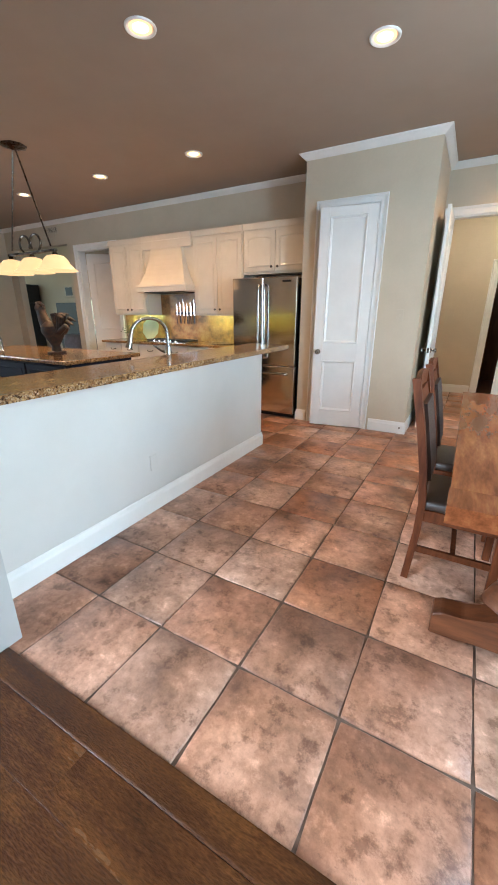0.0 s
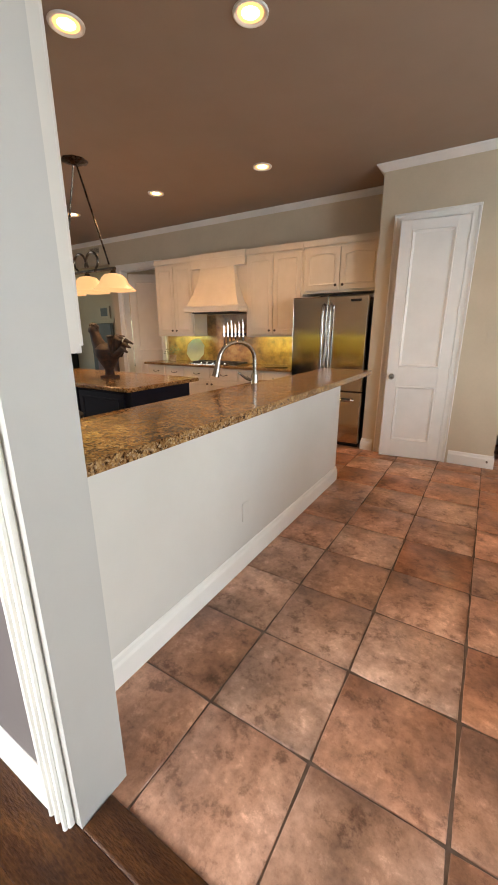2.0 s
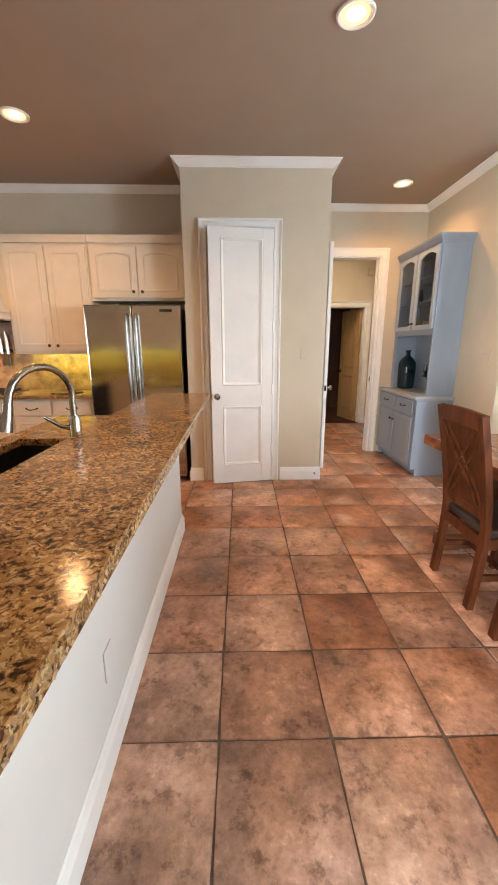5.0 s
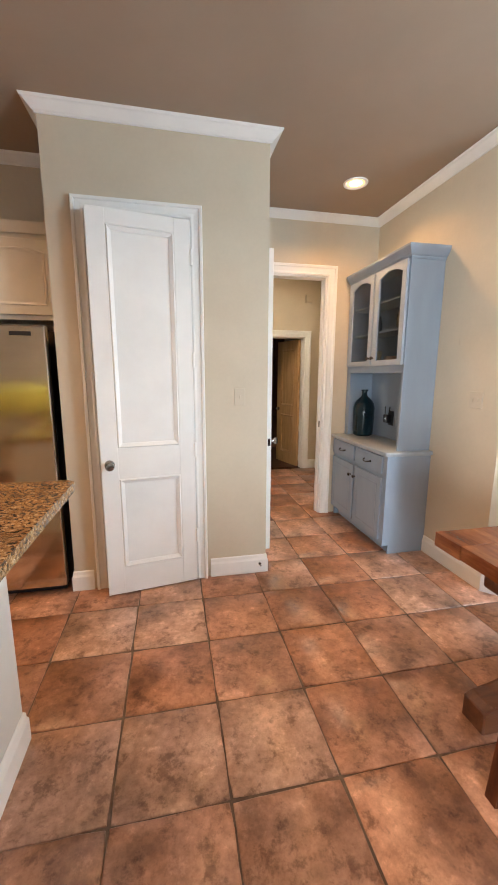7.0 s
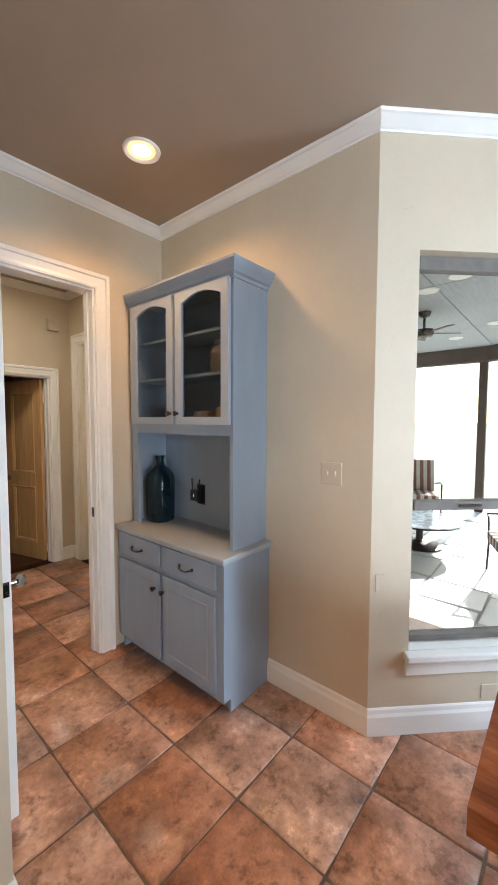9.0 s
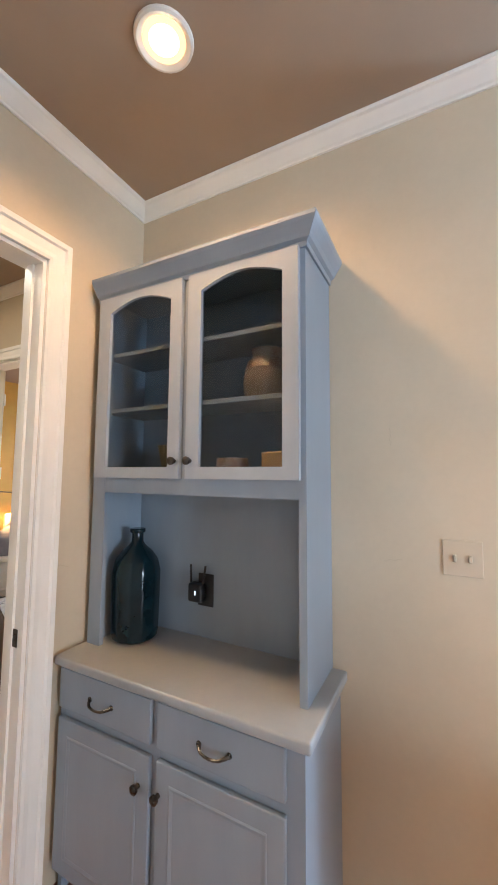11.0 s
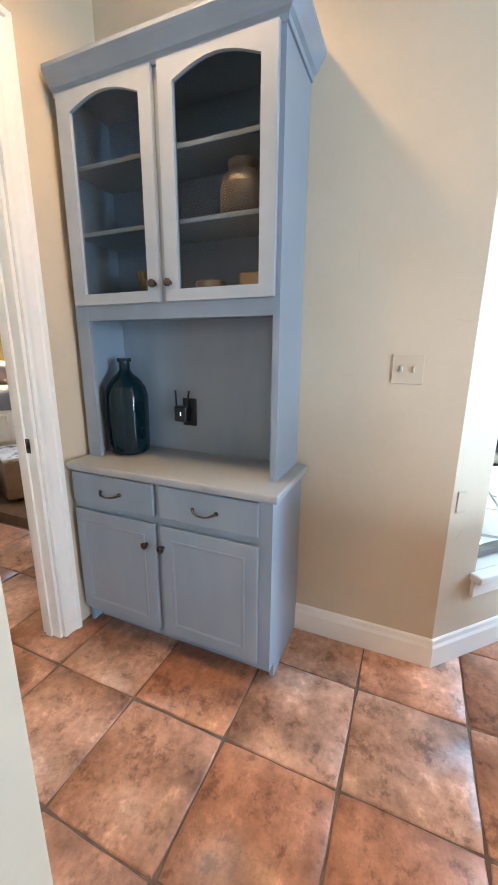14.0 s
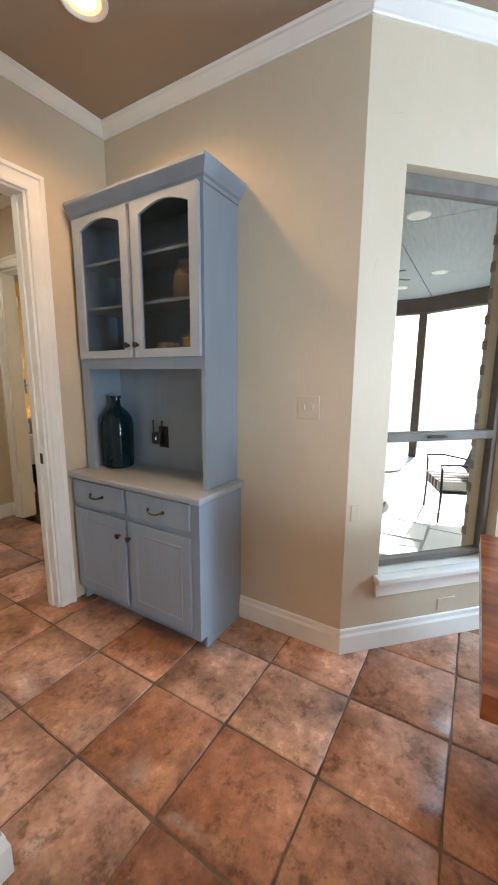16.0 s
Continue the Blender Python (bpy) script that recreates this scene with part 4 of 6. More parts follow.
# hairline cracks and scuffs in the wall paint
M_SCUFF = material("scuffed_paint", [(0.47, 0.39, 0.28), (0.53, 0.44, 0.32)], 0.7, scale=30)
rr = random.Random(21)
for m, u, v, du, dv in ((DIAG, 0.05, 0.62, 0.035, 0.05), (DIAG, 0.07, 1.95, 0.02, 0.09), (DIAG, 0.12, 2.62, 0.05, 0.02), (upright(LX, 0, -90), -4.16, 1.52, 0.07, -0.01), (upright(LX, 0, -90), -4.52, 1.72, 0.0, 0.06), (upright(LX, 0, -90), -4.55, 1.30, 0.06, 0.01), (upright(0, DY, 0), 0.50, 1.23, 0.05, -0.012)):
    bm = bmesh.new()
    tube(bm, [m @ Vector((u + du * q / 6 + rr.uniform(-0.004, 0.004), v + dv * q / 6 + rr.uniform(-0.004, 0.004), 0.0)) for q in range(7)], 0.0008, 5)
    solo("wall_scuff", bm, M_SCUFF, "thin hairline scuff in the wall paint", kind="structure")

# ---- recessed lights ----
DOWN = [(-0.77, 3.11), (-2.06, 2.29), (-2.97, 4.01), (-4.46, 4.0), (-6.09, 3.99), (-2.96, 1.82), (0.325, 5.12)]


def downlight(x, y, z=CEIL):
    d = thing("recessed_light", "lit white recessed ceiling light", "ceiling light", (x, y, z - 0.004), group="recessed ceiling lights")
    bm = bmesh.new()
    lathe(bm, [(0.098, -0.001), (0.096, -0.009), (0.088, -0.012), (0.076, -0.007), (0.070, -0.0005)], (x, y, z), 28)
    part("trim_ring", bm, M_TRIM, d, smooth=True)
    bm = bmesh.new()
    lathe(bm, [(0.050, -0.0035), (0.070, -0.0045), (0.070, -0.001), (0.050, -0.001)], (x, y, z), 24)
    part("reflector", bm, G_RING, d, "warm glowing reflector ring", smooth=True)
    bm = bmesh.new()
    lathe(bm, [(0.0, -0.006), (0.036, -0.0055), (0.052, -0.003), (0.052, -0.001), (0, -0.001)], (x, y, z), 24)
    part("lens", bm, G_DOWN, d, "glowing warm lens", smooth=True)
    return d


for i, (x, y) in enumerate(DOWN):
    downlight(x, y)
    lamp("downlight_beam", "SPOT", look((x, y, CEIL - 0.02), (x, y, 0)), (16, 16, 34, 34, 34, 16, 27)[i], (1.0, 0.56, 0.25), spot=150, soft=0.07)

# ---- kitchen ----
KM = upright(0, 0, 0)


def cab_door(parent, m, a, b, c, d, w, mat, knob_u=None, knob_v=None, arch=0.0, pulls=None):
    do = part("door", boxm(a, b, c, d, w, w + 0.02, 0.003, m=m), mat, parent)
    bm = bmesh.new()
    panel_mould(bm, m, a + 0.055, b - 0.055, c + 0.06, d - 0.055, w=0.022, h=0.008, arch=arch, base=w + 0.019)
    part("panel_moulding", bm, mat, do)
    if knob_u is not None:
        bm = bmesh.new()
        knob(bm, m, knob_u, knob_v, w + 0.02)
        part("knob", bm, M_BRONZE, do, "round bronze knob", smooth=True)
    return do


CC = [(0, 0), (0.010, 0), (0.014, 0.02), (0.035, 0.045), (0.045, 0.06), (0.045, 0.075), (0, 0.075)]


def upper_unit(a, b, c, d, front, label, arch=0.0):
    u = thing("upper_cabinet", label, "cabinet", ((a + b) / 2, (front + BY) / 2, c), group="upper kitchen cabinets")
    part("body", boxm(a, b, front + 0.02, BY, c, d), M_CREAM, u)
    m = upright(0, front + 0.02, 0)
    mid = (a + b) / 2
    cab_door(u, m, a + 0.02, mid - 0.004, c + 0.03, d - 0.03, 0.0, M_CREAM, mid - 0.045, c + 0.085, arch)
    cab_door(u, m, mid + 0.004, b - 0.02, c + 0.03, d - 0.03, 0.0, M_CREAM, mid + 0.045, c + 0.085, arch)
    bm = bmesh.new()
    sweep(bm, [(b, BY), (b, front), (a, front), (a, BY)][::-1][::-1], [(-o, d + h) for o, h in CC])
    part("cornice", bm, M_CREAM, u)
    return u


upper_unit(-5.50, -4.72, 1.335, 2.415, 4.93, "cream painted double upper cabinet beside the hood")
upper_unit(-3.75, -2.89, 1.335, 2.415, 4.93, "cream painted double upper cabinet with closed doors")
upper_unit(-2.885, -1.91, 1.87, 2.415, 4.93, "short cream cabinet with arched panels above the fridge", 0.03)
# range hood: a box with a flared bell
hood = thing("range_hood", "cream plaster range hood with a flared bell", "range hood", (-4.235, 5.0, 1.66))
bm = bmesh.new()
box(bm, -4.72, -3.75, 4.96, BY, 1.68, 2.415)
part("surround", bm, M_CREAM, hood)
bm = bmesh.new()
rows = []
for k in range(9):
    q = k / 8
    z = 1.78 + 0.56 * q
    flare = 0.16 * (1 - q) ** 1.7
    w, f = 0.30 + flare, 4.93 - 0.02 - flare * 1.0
    rows.append([bm.verts.new(p) for p in ((-4.235 - w, 4.96, z), (-4.235 - w, f, z), (-4.235 + w, f, z), (-4.235 + w, 4.96, z))])
for a, b in zip(rows, rows[1:]):
    for j in range(3):
        bm.faces.new((a[j], a[j + 1], b[j + 1], b[j]))
bm.faces.new(rows[-1])
bm.faces.new(list(reversed(rows[0])))
part("bell", bm, M_CREAM, hood)
bm = bmesh.new()
box(bm, -4.73, -3.74, 4.72, 4.96, 1.68, 1.78, 0.006)
box(bm, -4.74, -3.73, 4.71, 4.96, 1.745, 1.765, 0.004)
part("rim", bm, M_CREAM, hood)
bm = bmesh.new()
sweep(bm, [(-3.75, 4.90), (-4.72, 4.90)], [(-o, 2.415 + h) for o, h in CC])
box(bm, -4.72, -3.75, 4.905, 4.96, 2.30, 2.415, 0.004)
part("cornice", bm, M_CREAM, hood)
part("filter", boxm(-4.6, -3.87, 4.76, 5.2, 1.668, 1.68), M_IRON, hood, "steel filter panel")
lamp("hood_lamp", "SPOT", look((-4.20, 4.98, 1.60), (-4.20, 5.22, 1.0)), 8, (1.0, 0.66, 0.34), spot=120, soft=0.03)
lamp("under_cabinet_lamp", "AREA", look((-3.3, 5.12, 1.325), (-3.3, 5.24, 0.95)), 1.6, (0.92, 1.0, 0.30), size=0.75, size_y=0.05)
lamp("under_cabinet_lamp", "AREA", look((-5.1, 5.12, 1.325), (-5.1, 5.24, 0.95)), 1.2, (0.80, 1.0, 0.38), size=0.6, size_y=0.05)

# base run and counter
def base_unit(a, b, label, drawers=True):
    u = thing("base_cabinet", label, "cabinet", ((a + b) / 2, 4.97, 0), group="base kitchen cabinets")
    bm = boxm(a, b, 4.70, BY, 0.10, 0.888)
    box(bm, a, b, 4.76, BY, 0, 0.10)
    part("body", bm, M_CREAM, u)
    m = upright(0, 4.70, 0)
    n = 2
    for k in range(n):
        p, q = a + (b - a) * k / n + 0.012, a + (b - a) * (k + 1) / n - 0.012
        dr = part("drawer", boxm(p, q, 0.715, 0.865, 0, 0.02, 0.004, m=m), M_CREAM, u)
        bm = bmesh.new()
        pull(bm, m, (p + q) / 2, 0.79, 0.02)
        part("pull", bm, M_BRONZE, dr, "dark bow pull", smooth=True)
        cab_door(u, m, p, q, 0.13, 0.695, 0.0, M_CREAM, q - 0.03 if k == 0 else p + 0.03, 0.64)
    return u


for a, b in ((-5.55, -4.76), (-4.755, -3.73), (-3.725, -2.90)):
    base_unit(a, b, "cream painted base cabinet with drawers and doors")
bm = boxm(-5.60, -2.885, 4.655, BY - 0.012, 0.888, 0.925, 0.008, 2)
solo("worktop", bm, M_GRANITE, "polished brown granite worktop along the back wall", "worktop")
# slate splashback tiles
splash = thing("splashback", "mottled brown stone slab splashback", "splashback", (-4.2, BY - 0.006, 0.925), kind="structure")
part("slab", boxm(-5.60, -2.885, BY - 0.011, BY, 0.925, 1.66), M_SPLASH, splash)
# hob
hob = thing("gas_cooktop", "steel gas cooktop with black grates on the worktop", "cooktop", (-4.235, 4.95, 0.925))
part("plate", boxm(-4.68, -3.79, 4.72, 5.18, 0.925, 0.937, 0.004), M_STEEL, hob)
for gx in (-4.53, -4.235, -3.94):
    bm = bmesh.new()
    for k in range(3):
        box(bm, gx - 0.13, gx + 0.13, 4.79 + k * 0.13, 4.805 + k * 0.13, 0.950, 0.965, 0.003)
    for k in range(2):
        box(bm, gx - 0.12 + k * 0.225, gx - 0.105 + k * 0.225, 4.78, 5.08, 0.937, 0.965, 0.003)
    part("grate", bm, M_BLACK, hob, "black iron grate")
for k in range(5):
    bm = bmesh.new()
    lathe(bm, [(0, 0.0), (0.020, 0.0), (0.018, 0.022), (0, 0.024)], (-4.45 + k * 0.11, 4.745, 0.937), 14)
    part("burner_knob", bm, M_STEEL, hob, smooth=True)
# knives on a magnetic bar
rack = thing("knife_rack", "row of steel knives on a magnetic bar", "knife rack", (-4.18, BY - 0.02, 1.33))
part("bar", boxm(-4.40, -3.96, BY - 0.030, BY - 0.011, 1.345, 1.385, 0.002), M_BLACK, rack)
for k in range(6):
    x, ln = -4.36 + k * 0.072, 0.17 + 0.03 * ((k * 7) % 3)
    bm = bmesh.new()
    prism(bm, [(x - 0.016, 1.33), (x + 0.016, 1.33), (x + 0.016, 1.36 + ln * 0.6), (x - 0.012, 1.36 + ln)], 0.034, 0.036, m=upright(0, BY, 0))
    kn = part("knife", bm, M_CHROME, rack, "steel blade")
    part("knife_handle", boxm(x - 0.013, x + 0.013, BY - 0.046, BY - 0.030, 1.20, 1.33, 0.005), M_BLACK if k % 2 else M_DARKWOOD, kn, "dark riveted handle")
# dish, plant and board on the worktop
bm = bmesh.new()
dm = Matrix.Translation((-4.82, 5.08, 1.115)) @ Matrix.Rotation(radians(78), 4, "X")
lathe(bm, [(0, -0.012), (0.10, -0.012), (0.185, 0.006), (0.192, 0.012), (0.180, 0.012), (0.10, -0.004), (0, -0.004)], segs=8, m=dm @ Matrix.Rotation(radians(22), 4, "Z"))
solo("green_platter", bm, M_GREENGLASS, "pale green octagonal platter leaning on the splashback", "platter", smooth=True)
plant = thing("potted_herb", "small green potted herb on the worktop", "plant", (-5.28, 5.02, 0.925))
bm = bmesh.new()
lathe(bm, [(0, 0), (0.045, 0), (0.06, 0.10), (0.054, 0.10), (0.045, 0.02), (0, 0.02)], (-5.28, 5.02, 0.925), 16)
part("pot", bm, M_JUG, plant, smooth=True)
bm = bmesh.new()
rr = random.Random(3)
for k in range(70):
    a, e, ln = rr.uniform(0, 6.28), rr.uniform(0.2, 1.4), rr.uniform(0.06, 0.18)
    p = Vector((-5.28 + math.cos(a) * math.cos(e) * ln, 5.02 + math.sin(a) * math.cos(e) * ln, 1.02 + math.sin(e) * ln))
    d, t = rr.uniform(0, 6.28), 0.022
    u, v = Vector((math.cos(d), math.sin(d), 0.4)) * t, Vector((-math.sin(d), math.cos(d), 0.3)) * t * 0.6
    bm.faces.new([bm.verts.new(q) for q in (p - u, p - v, p + u, p + v)])
part("leaves", bm, M_LEAF, plant)
bm = bmesh.new()
lathe(bm, [(0, 0), (0.15, 0), (0.17, 0.012), (0.16, 0.014), (0, 0.006)], (-3.25, 4.93, 0.925), 24)
solo("steel_tray", bm, M_CHROME, "shallow round metal tray on the worktop", "tray", loc=(-3.25, 4.93, 0.925), smooth=True)
wall_plate("power_outlet", "ivory outlet on the splashback", upright(0, BY - 0.011, 0), -3.02, 1.10, 0.075, 0.118, 0, "outlet")

# refrigerator
FR = thing("refrigerator", "stainless steel french-door refrigerator with bottom freezer", "refrigerator", (-2.40, 4.95, 0))
fx0, fx1, ff = -2.862, -1.935, 4.66
part("cabinet", boxm(fx0 + 0.01, fx1 - 0.01, ff + 0.03, BY - 0.02, 0.03, 1.785, 0.004), M_BLACK, FR, "dark grey side panels")
part("toe_grille", boxm(fx0 + 0.02, fx1 - 0.02, ff + 0.03, ff + 0.06, 0.0, 0.05), M_BLACK, FR)
mid = -2.405
for a, b in ((fx0, mid - 0.003), (mid + 0.003, fx1)):
    d = part("fridge_door", boxm(a, b, ff - 0.045, ff + 0.025, 0.705, 1.80, 0.010, 3), M_STEEL, FR)
    hx = mid - 0.045 if a < mid - 0.2 else mid + 0.045
    bm = bmesh.new()
    tube(bm, [(hx, ff - 0.045, 0.80), (hx, ff - 0.095, 0.81), (hx, ff - 0.10, 0.90), (hx, ff - 0.10, 1.62), (hx, ff - 0.095, 1.70), (hx, ff - 0.045, 1.71)], 0.014, 10)
    part("handle", bm, M_CHROME, d, "long tubular handle", smooth=True)
    if a > mid - 0.1:
        part("badge", boxm(fx1 - 0.20, fx1 - 0.08, ff - 0.047, ff - 0.045, 1.735, 1.76), M_BLACK, d, "small dark badge")
d = part("freezer_drawer", boxm(fx0, fx1, ff - 0.045, ff + 0.025, 0.06, 0.695, 0.010, 3), M_STEEL, FR)
bm = bmesh.new()
tube(bm, [(fx0 + 0.10, ff - 0.045, 0.60), (fx0 + 0.11, ff - 0.095, 0.60), (fx1 - 0.11, ff - 0.095, 0.60), (fx1 - 0.10, ff - 0.045, 0.60)], 0.014, 10)
part("handle", bm, M_CHROME, d, "horizontal tubular handle", smooth=True)
part("hinge_cover", boxm(mid - 0.12, mid + 0.10, ff - 0.02, ff + 0.15, 1.785, 1.815, 0.006), M_BLACK, FR)

# raised bar over the half wall
bar = thing("granite_bar", "polished brown granite bar top with rough edge", "worktop", (-1.82, 2.1, 1.025))
ex, ey, kx = -1.592, 3.66, -2.04
bm = bmesh.new()
prism(bm, [(kx, 0.645), (ex, 0.645), (ex, ey - 0.03), (ex - 0.03, ey), (kx, ey)], 1.027, 1.066)
bmesh.ops.bevel(bm, geom=[e for e in bm.edges if e.calc_face_angle(0) > 0.5], offset=0.006, segments=2, profile=0.5, affect="EDGES")
part("slab", bm, M_GRANITE, bar)
bm = bmesh.new()
rr = random.Random(5)
for k in range(270):
    box(bm, -1, 1, -1, 1, -1, 1, m=pose(ex - 0.004, 0.655 + k * 0.011, rr.uniform(1.032, 1.056), rr.uniform(0, 90), rr.uniform(0, 90), rr.uniform(0, 90)) @ Matrix.Diagonal((rr.uniform(0.003, 0.006), rr.uniform(0.003, 0.007), rr.uniform(0.003, 0.006), 1)))
part("chiselled_edge", bm, M_GRANITE_ROUGH, bar, "rough chiselled stone edge")
bm = bmesh.new()
for k in range(38):
    box(bm, -1, 1, -1, 1, -1, 1, m=pose(kx + 0.02 + k * 0.011, ey - 0.004, rr.uniform(1.032, 1.056), rr.uniform(0, 90), rr.uniform(0, 90), rr.uniform(0, 90)) @ Matrix.Diagonal((rr.uniform(0.003, 0.006), rr.uniform(0.003, 0.007), rr.uniform(0.003, 0.006), 1)))
part("chiselled_edge", bm, M_GRANITE_ROUGH, bar, "rough chiselled stone edge")
# lower counter with the sink on the kitchen side
SX0, SX1, SY0, SY1 = -2.56, -2.15, 1.92, 2.78
low = thing("sink_counter", "brown granite counter round the sink", "worktop", (-2.3, 2.05, 0.89))
bm = bmesh.new()
plate_with_hole(bm, [(-2.66, 0.645), (-1.948, 0.645), (-1.948, 3.49), (-2.66, 3.49)], [(SX0, SY0), (SX1, SY0), (SX1, SY1), (SX0, SY1)], 0.890, 0.928, Matrix())
part("slab", bm, M_GRANITE, low)
u = thing("sink_cabinet", "cream painted sink cabinets behind the half wall", "cabinet", (-2.28, 2.05, 0))
bm = bmesh.new()
box(bm, -2.62, -1.948, 0.645, SY0 - 0.02, 0.10, 0.889)
box(bm, -2.62, -1.948, SY1 + 0.02, 3.48, 0.10, 0.889)
box(bm, -2.62, -1.948, SY0 - 0.02, SY1 + 0.02, 0.10, 0.64)
box(bm, -2.56, -1.948, 0.645, 3.48, 0, 0.10)
part("body", bm, M_CREAM, u)
m = upright(-2.62, 0, -90)
for k in range(6):
    cab_door(u, m, -3.46 + k * 0.465, -3.46 + k * 0.465 + 0.45, 0.13, 0.86, 0.0, M_CREAM, -3.46 + k * 0.465 + 0.05, 0.77)
sink = thing("kitchen_sink", "black composite undermount sink", "sink", (-2.35, 2.35, 0.66))
bm = bmesh.new()
for a in ((SX0 - 0.012, SX0, SY0 - 0.012, SY1 + 0.012, 0.66, 0.888), (SX1, SX1 + 0.012, SY0 - 0.012, SY1 + 0.012, 0.66, 0.888), (SX0, SX1, SY0 - 0.012, SY0, 0.66, 0.888), (SX0, SX1, SY1, SY1 + 0.012, 0.66, 0.888), (SX0, SX1, SY0, SY1, 0.66, 0.672)):
    box(bm, *a)
part("basin", bm, M_SINK, sink)
bm = bmesh.new()
lathe(bm, [(0, 0.0), (0.045, 0.0), (0.042, 0.006), (0.02, 0.003), (0, 0.003)], (-2.35, 2.35, 0.672), 18)
part("drain", bm, M_CHROME, sink, smooth=True)
FX, FY = -2.066, 2.35
fa = thing("kitchen_faucet", "brushed nickel gooseneck pull-down faucet", "faucet", (FX, FY, 0.928))
bm = bmesh.new()
lathe(bm, [(0, 0), (0.033, 0), (0.031, 0.012), (0.026, 0.018), (0.024, 0.19), (0.019, 0.205), (0, 0.205)], (FX, FY, 0.928), 20)
part("base", bm, M_CHROME, fa, smooth=True)
bm = bmesh.new()
dirx, diry = -0.30, -0.954
arc = [(FX, FY, 1.12), (FX, FY, 1.20)]
for k in range(11):
    a = math.pi * k / 11
    q = 0.150 * (1 - math.cos(a))
    arc.append((FX + dirx * q, FY + diry * q, 1.225 + 0.115 * math.sin(a)))
e = Vector((FX + dirx * 0.306, FY + diry * 0.306, 1.215))
arc.append(tuple(e))
tube(bm, arc, 0.0135, 12)
part("neck", bm, M_CHROME, fa, smooth=True)
bm = bmesh.new()
tube(bm, [e + Vector((0, 0, 0.012)), e, e + Vector((-0.006, -0.012, -0.05)), e + Vector((-0.010, -0.022, -0.085))], [0.016, 0.017, 0.021, 0.024], 14)
part("spray_head", bm, M_CHROME, fa, smooth=True)
bm = bmesh.new()
tube(bm, [(FX, FY, 1.075), (FX - 0.05, FY - 0.02, 1.09), (FX - 0.095, FY - 0.06, 1.135)], [0.012, 0.009, 0.006], 10)
part("lever", bm, M_CHROME, fa, smooth=True)

# wall cabinet on the kitchen side of the partition
u = thing("upper_cabinet", "tall off-white wall cabinet beside the bar", "cabinet", (-2.3, 0.77, 1.338), group="upper kitchen cabinets")
part("body", boxm(-2.75, -1.830, 0.64, 0.878, 1.338, 2.40, 0.002), M_PONY, u)
m = upright(0, 0.878, 180)
cab_door(u, m, 1.845, 2.285, 1.36, 2.38, 0.0, M_PONY, 2.25, 1.43)
cab_door(u, m, 2.295, 2.735, 1.36, 2.38, 0.0, M_PONY, 2.33, 1.43)
bm = bmesh.new()
sweep(bm, [(-1.830, 0.642), (-1.830, 0.898), (-2.75, 0.898)], [(-o, 2.38 + h * 1.3) for o, h in CC])
part("cornice", bm, M_PONY, u)

# the run goes on along the partition: cabinets, lit splashback and counter
for a, b in ((-3.70, -2.76), (-4.65, -3.71)):
    u = thing("upper_cabinet", "off-white wall cabinet along the partition", "cabinet", ((a + b) / 2, 0.77, 1.338), group="upper kitchen cabinets")
    part("body", boxm(a, b, 0.64, 0.878, 1.338, 2.40, 0.002), M_PONY, u)
    cab_door(u, m, -b + 0.015, -(a + b) / 2 - 0.005, 1.36, 2.38, 0.0, M_PONY, -(a + b) / 2 - 0.04, 1.43)
    cab_door(u, m, -(a + b) / 2 + 0.005, -a - 0.015, 1.36, 2.38, 0.0, M_PONY, -(a + b) / 2 + 0.04, 1.43)
    u = thing("base_cabinet", "cream painted base cabinet along the partition", "cabinet", ((a + b) / 2, 0.95, 0), group="base kitchen cabinets")
    bm = boxm(a, b, 0.645, 1.22, 0.10, 0.888)
    box(bm, a, b, 0.645, 1.16, 0, 0.10)
    part("body", bm, M_CREAM, u)
    mb = upright(0, 1.22, 180)
    cab_door(u, mb, -b + 0.015, -(a + b) / 2 - 0.005, 0.13, 0.86, 0.0, M_CREAM, -(a + b) / 2 - 0.04, 0.78)
    cab_door(u, mb, -(a + b) / 2 + 0.005, -a - 0.015, 0.13, 0.86, 0.0, M_CREAM, -(a + b) / 2 + 0.04, 0.78)
solo("worktop", boxm(-4.67, -2.665, 0.653, 1.26, 0.890, 0.928, 0.006, 2), M_GRANITE, "brown granite worktop along the partition", "worktop")
splash_low = thing("splashback", "mottled brown stone splashback along the partition", "splashback", (-3.2, 0.646, 0.93), kind="structure")
part("slab", boxm(-4.65, -1.95, 0.641, 0.652, 0.929, 1.337), M_SPLASH, splash_low)
for cx in (-4.18, -3.23, -2.30):
    lamp("under_cabinet_lamp", "AREA", look((cx, 0.80, 1.33), (cx, 0.66, 0.98)), 1.5, (0.80, 1.0, 0.30), size=0.8, size_y=0.05)

# island with its things
isl = thing("kitchen_island", "dark navy island with brown granite top", "kitchen island", (-4.5, 2.9, 0))
part("body", boxm(-5.60, -3.40, 2.42, 3.22, 0.08, 0.892, 0.004), M_NAVY, isl)
part("toe_kick", boxm(-5.55, -3.46, 2.48, 3.16, 0.0, 0.08), M_BLACK, isl)
part("countertop", boxm(-5.68, -3.33, 2.32, 3.30, 0.892, 0.932, 0.010, 2), M_GRANITE, isl, "polished brown granite top")
m = upright(0, 2.42, 0)
for k in range(3):
    cab_door(isl, m, -5.5 + k * 0.68, -5.5 + k * 0.68 + 0.65, 0.12, 0.86, 0.0, M_NAVY)
bm = bmesh.new()
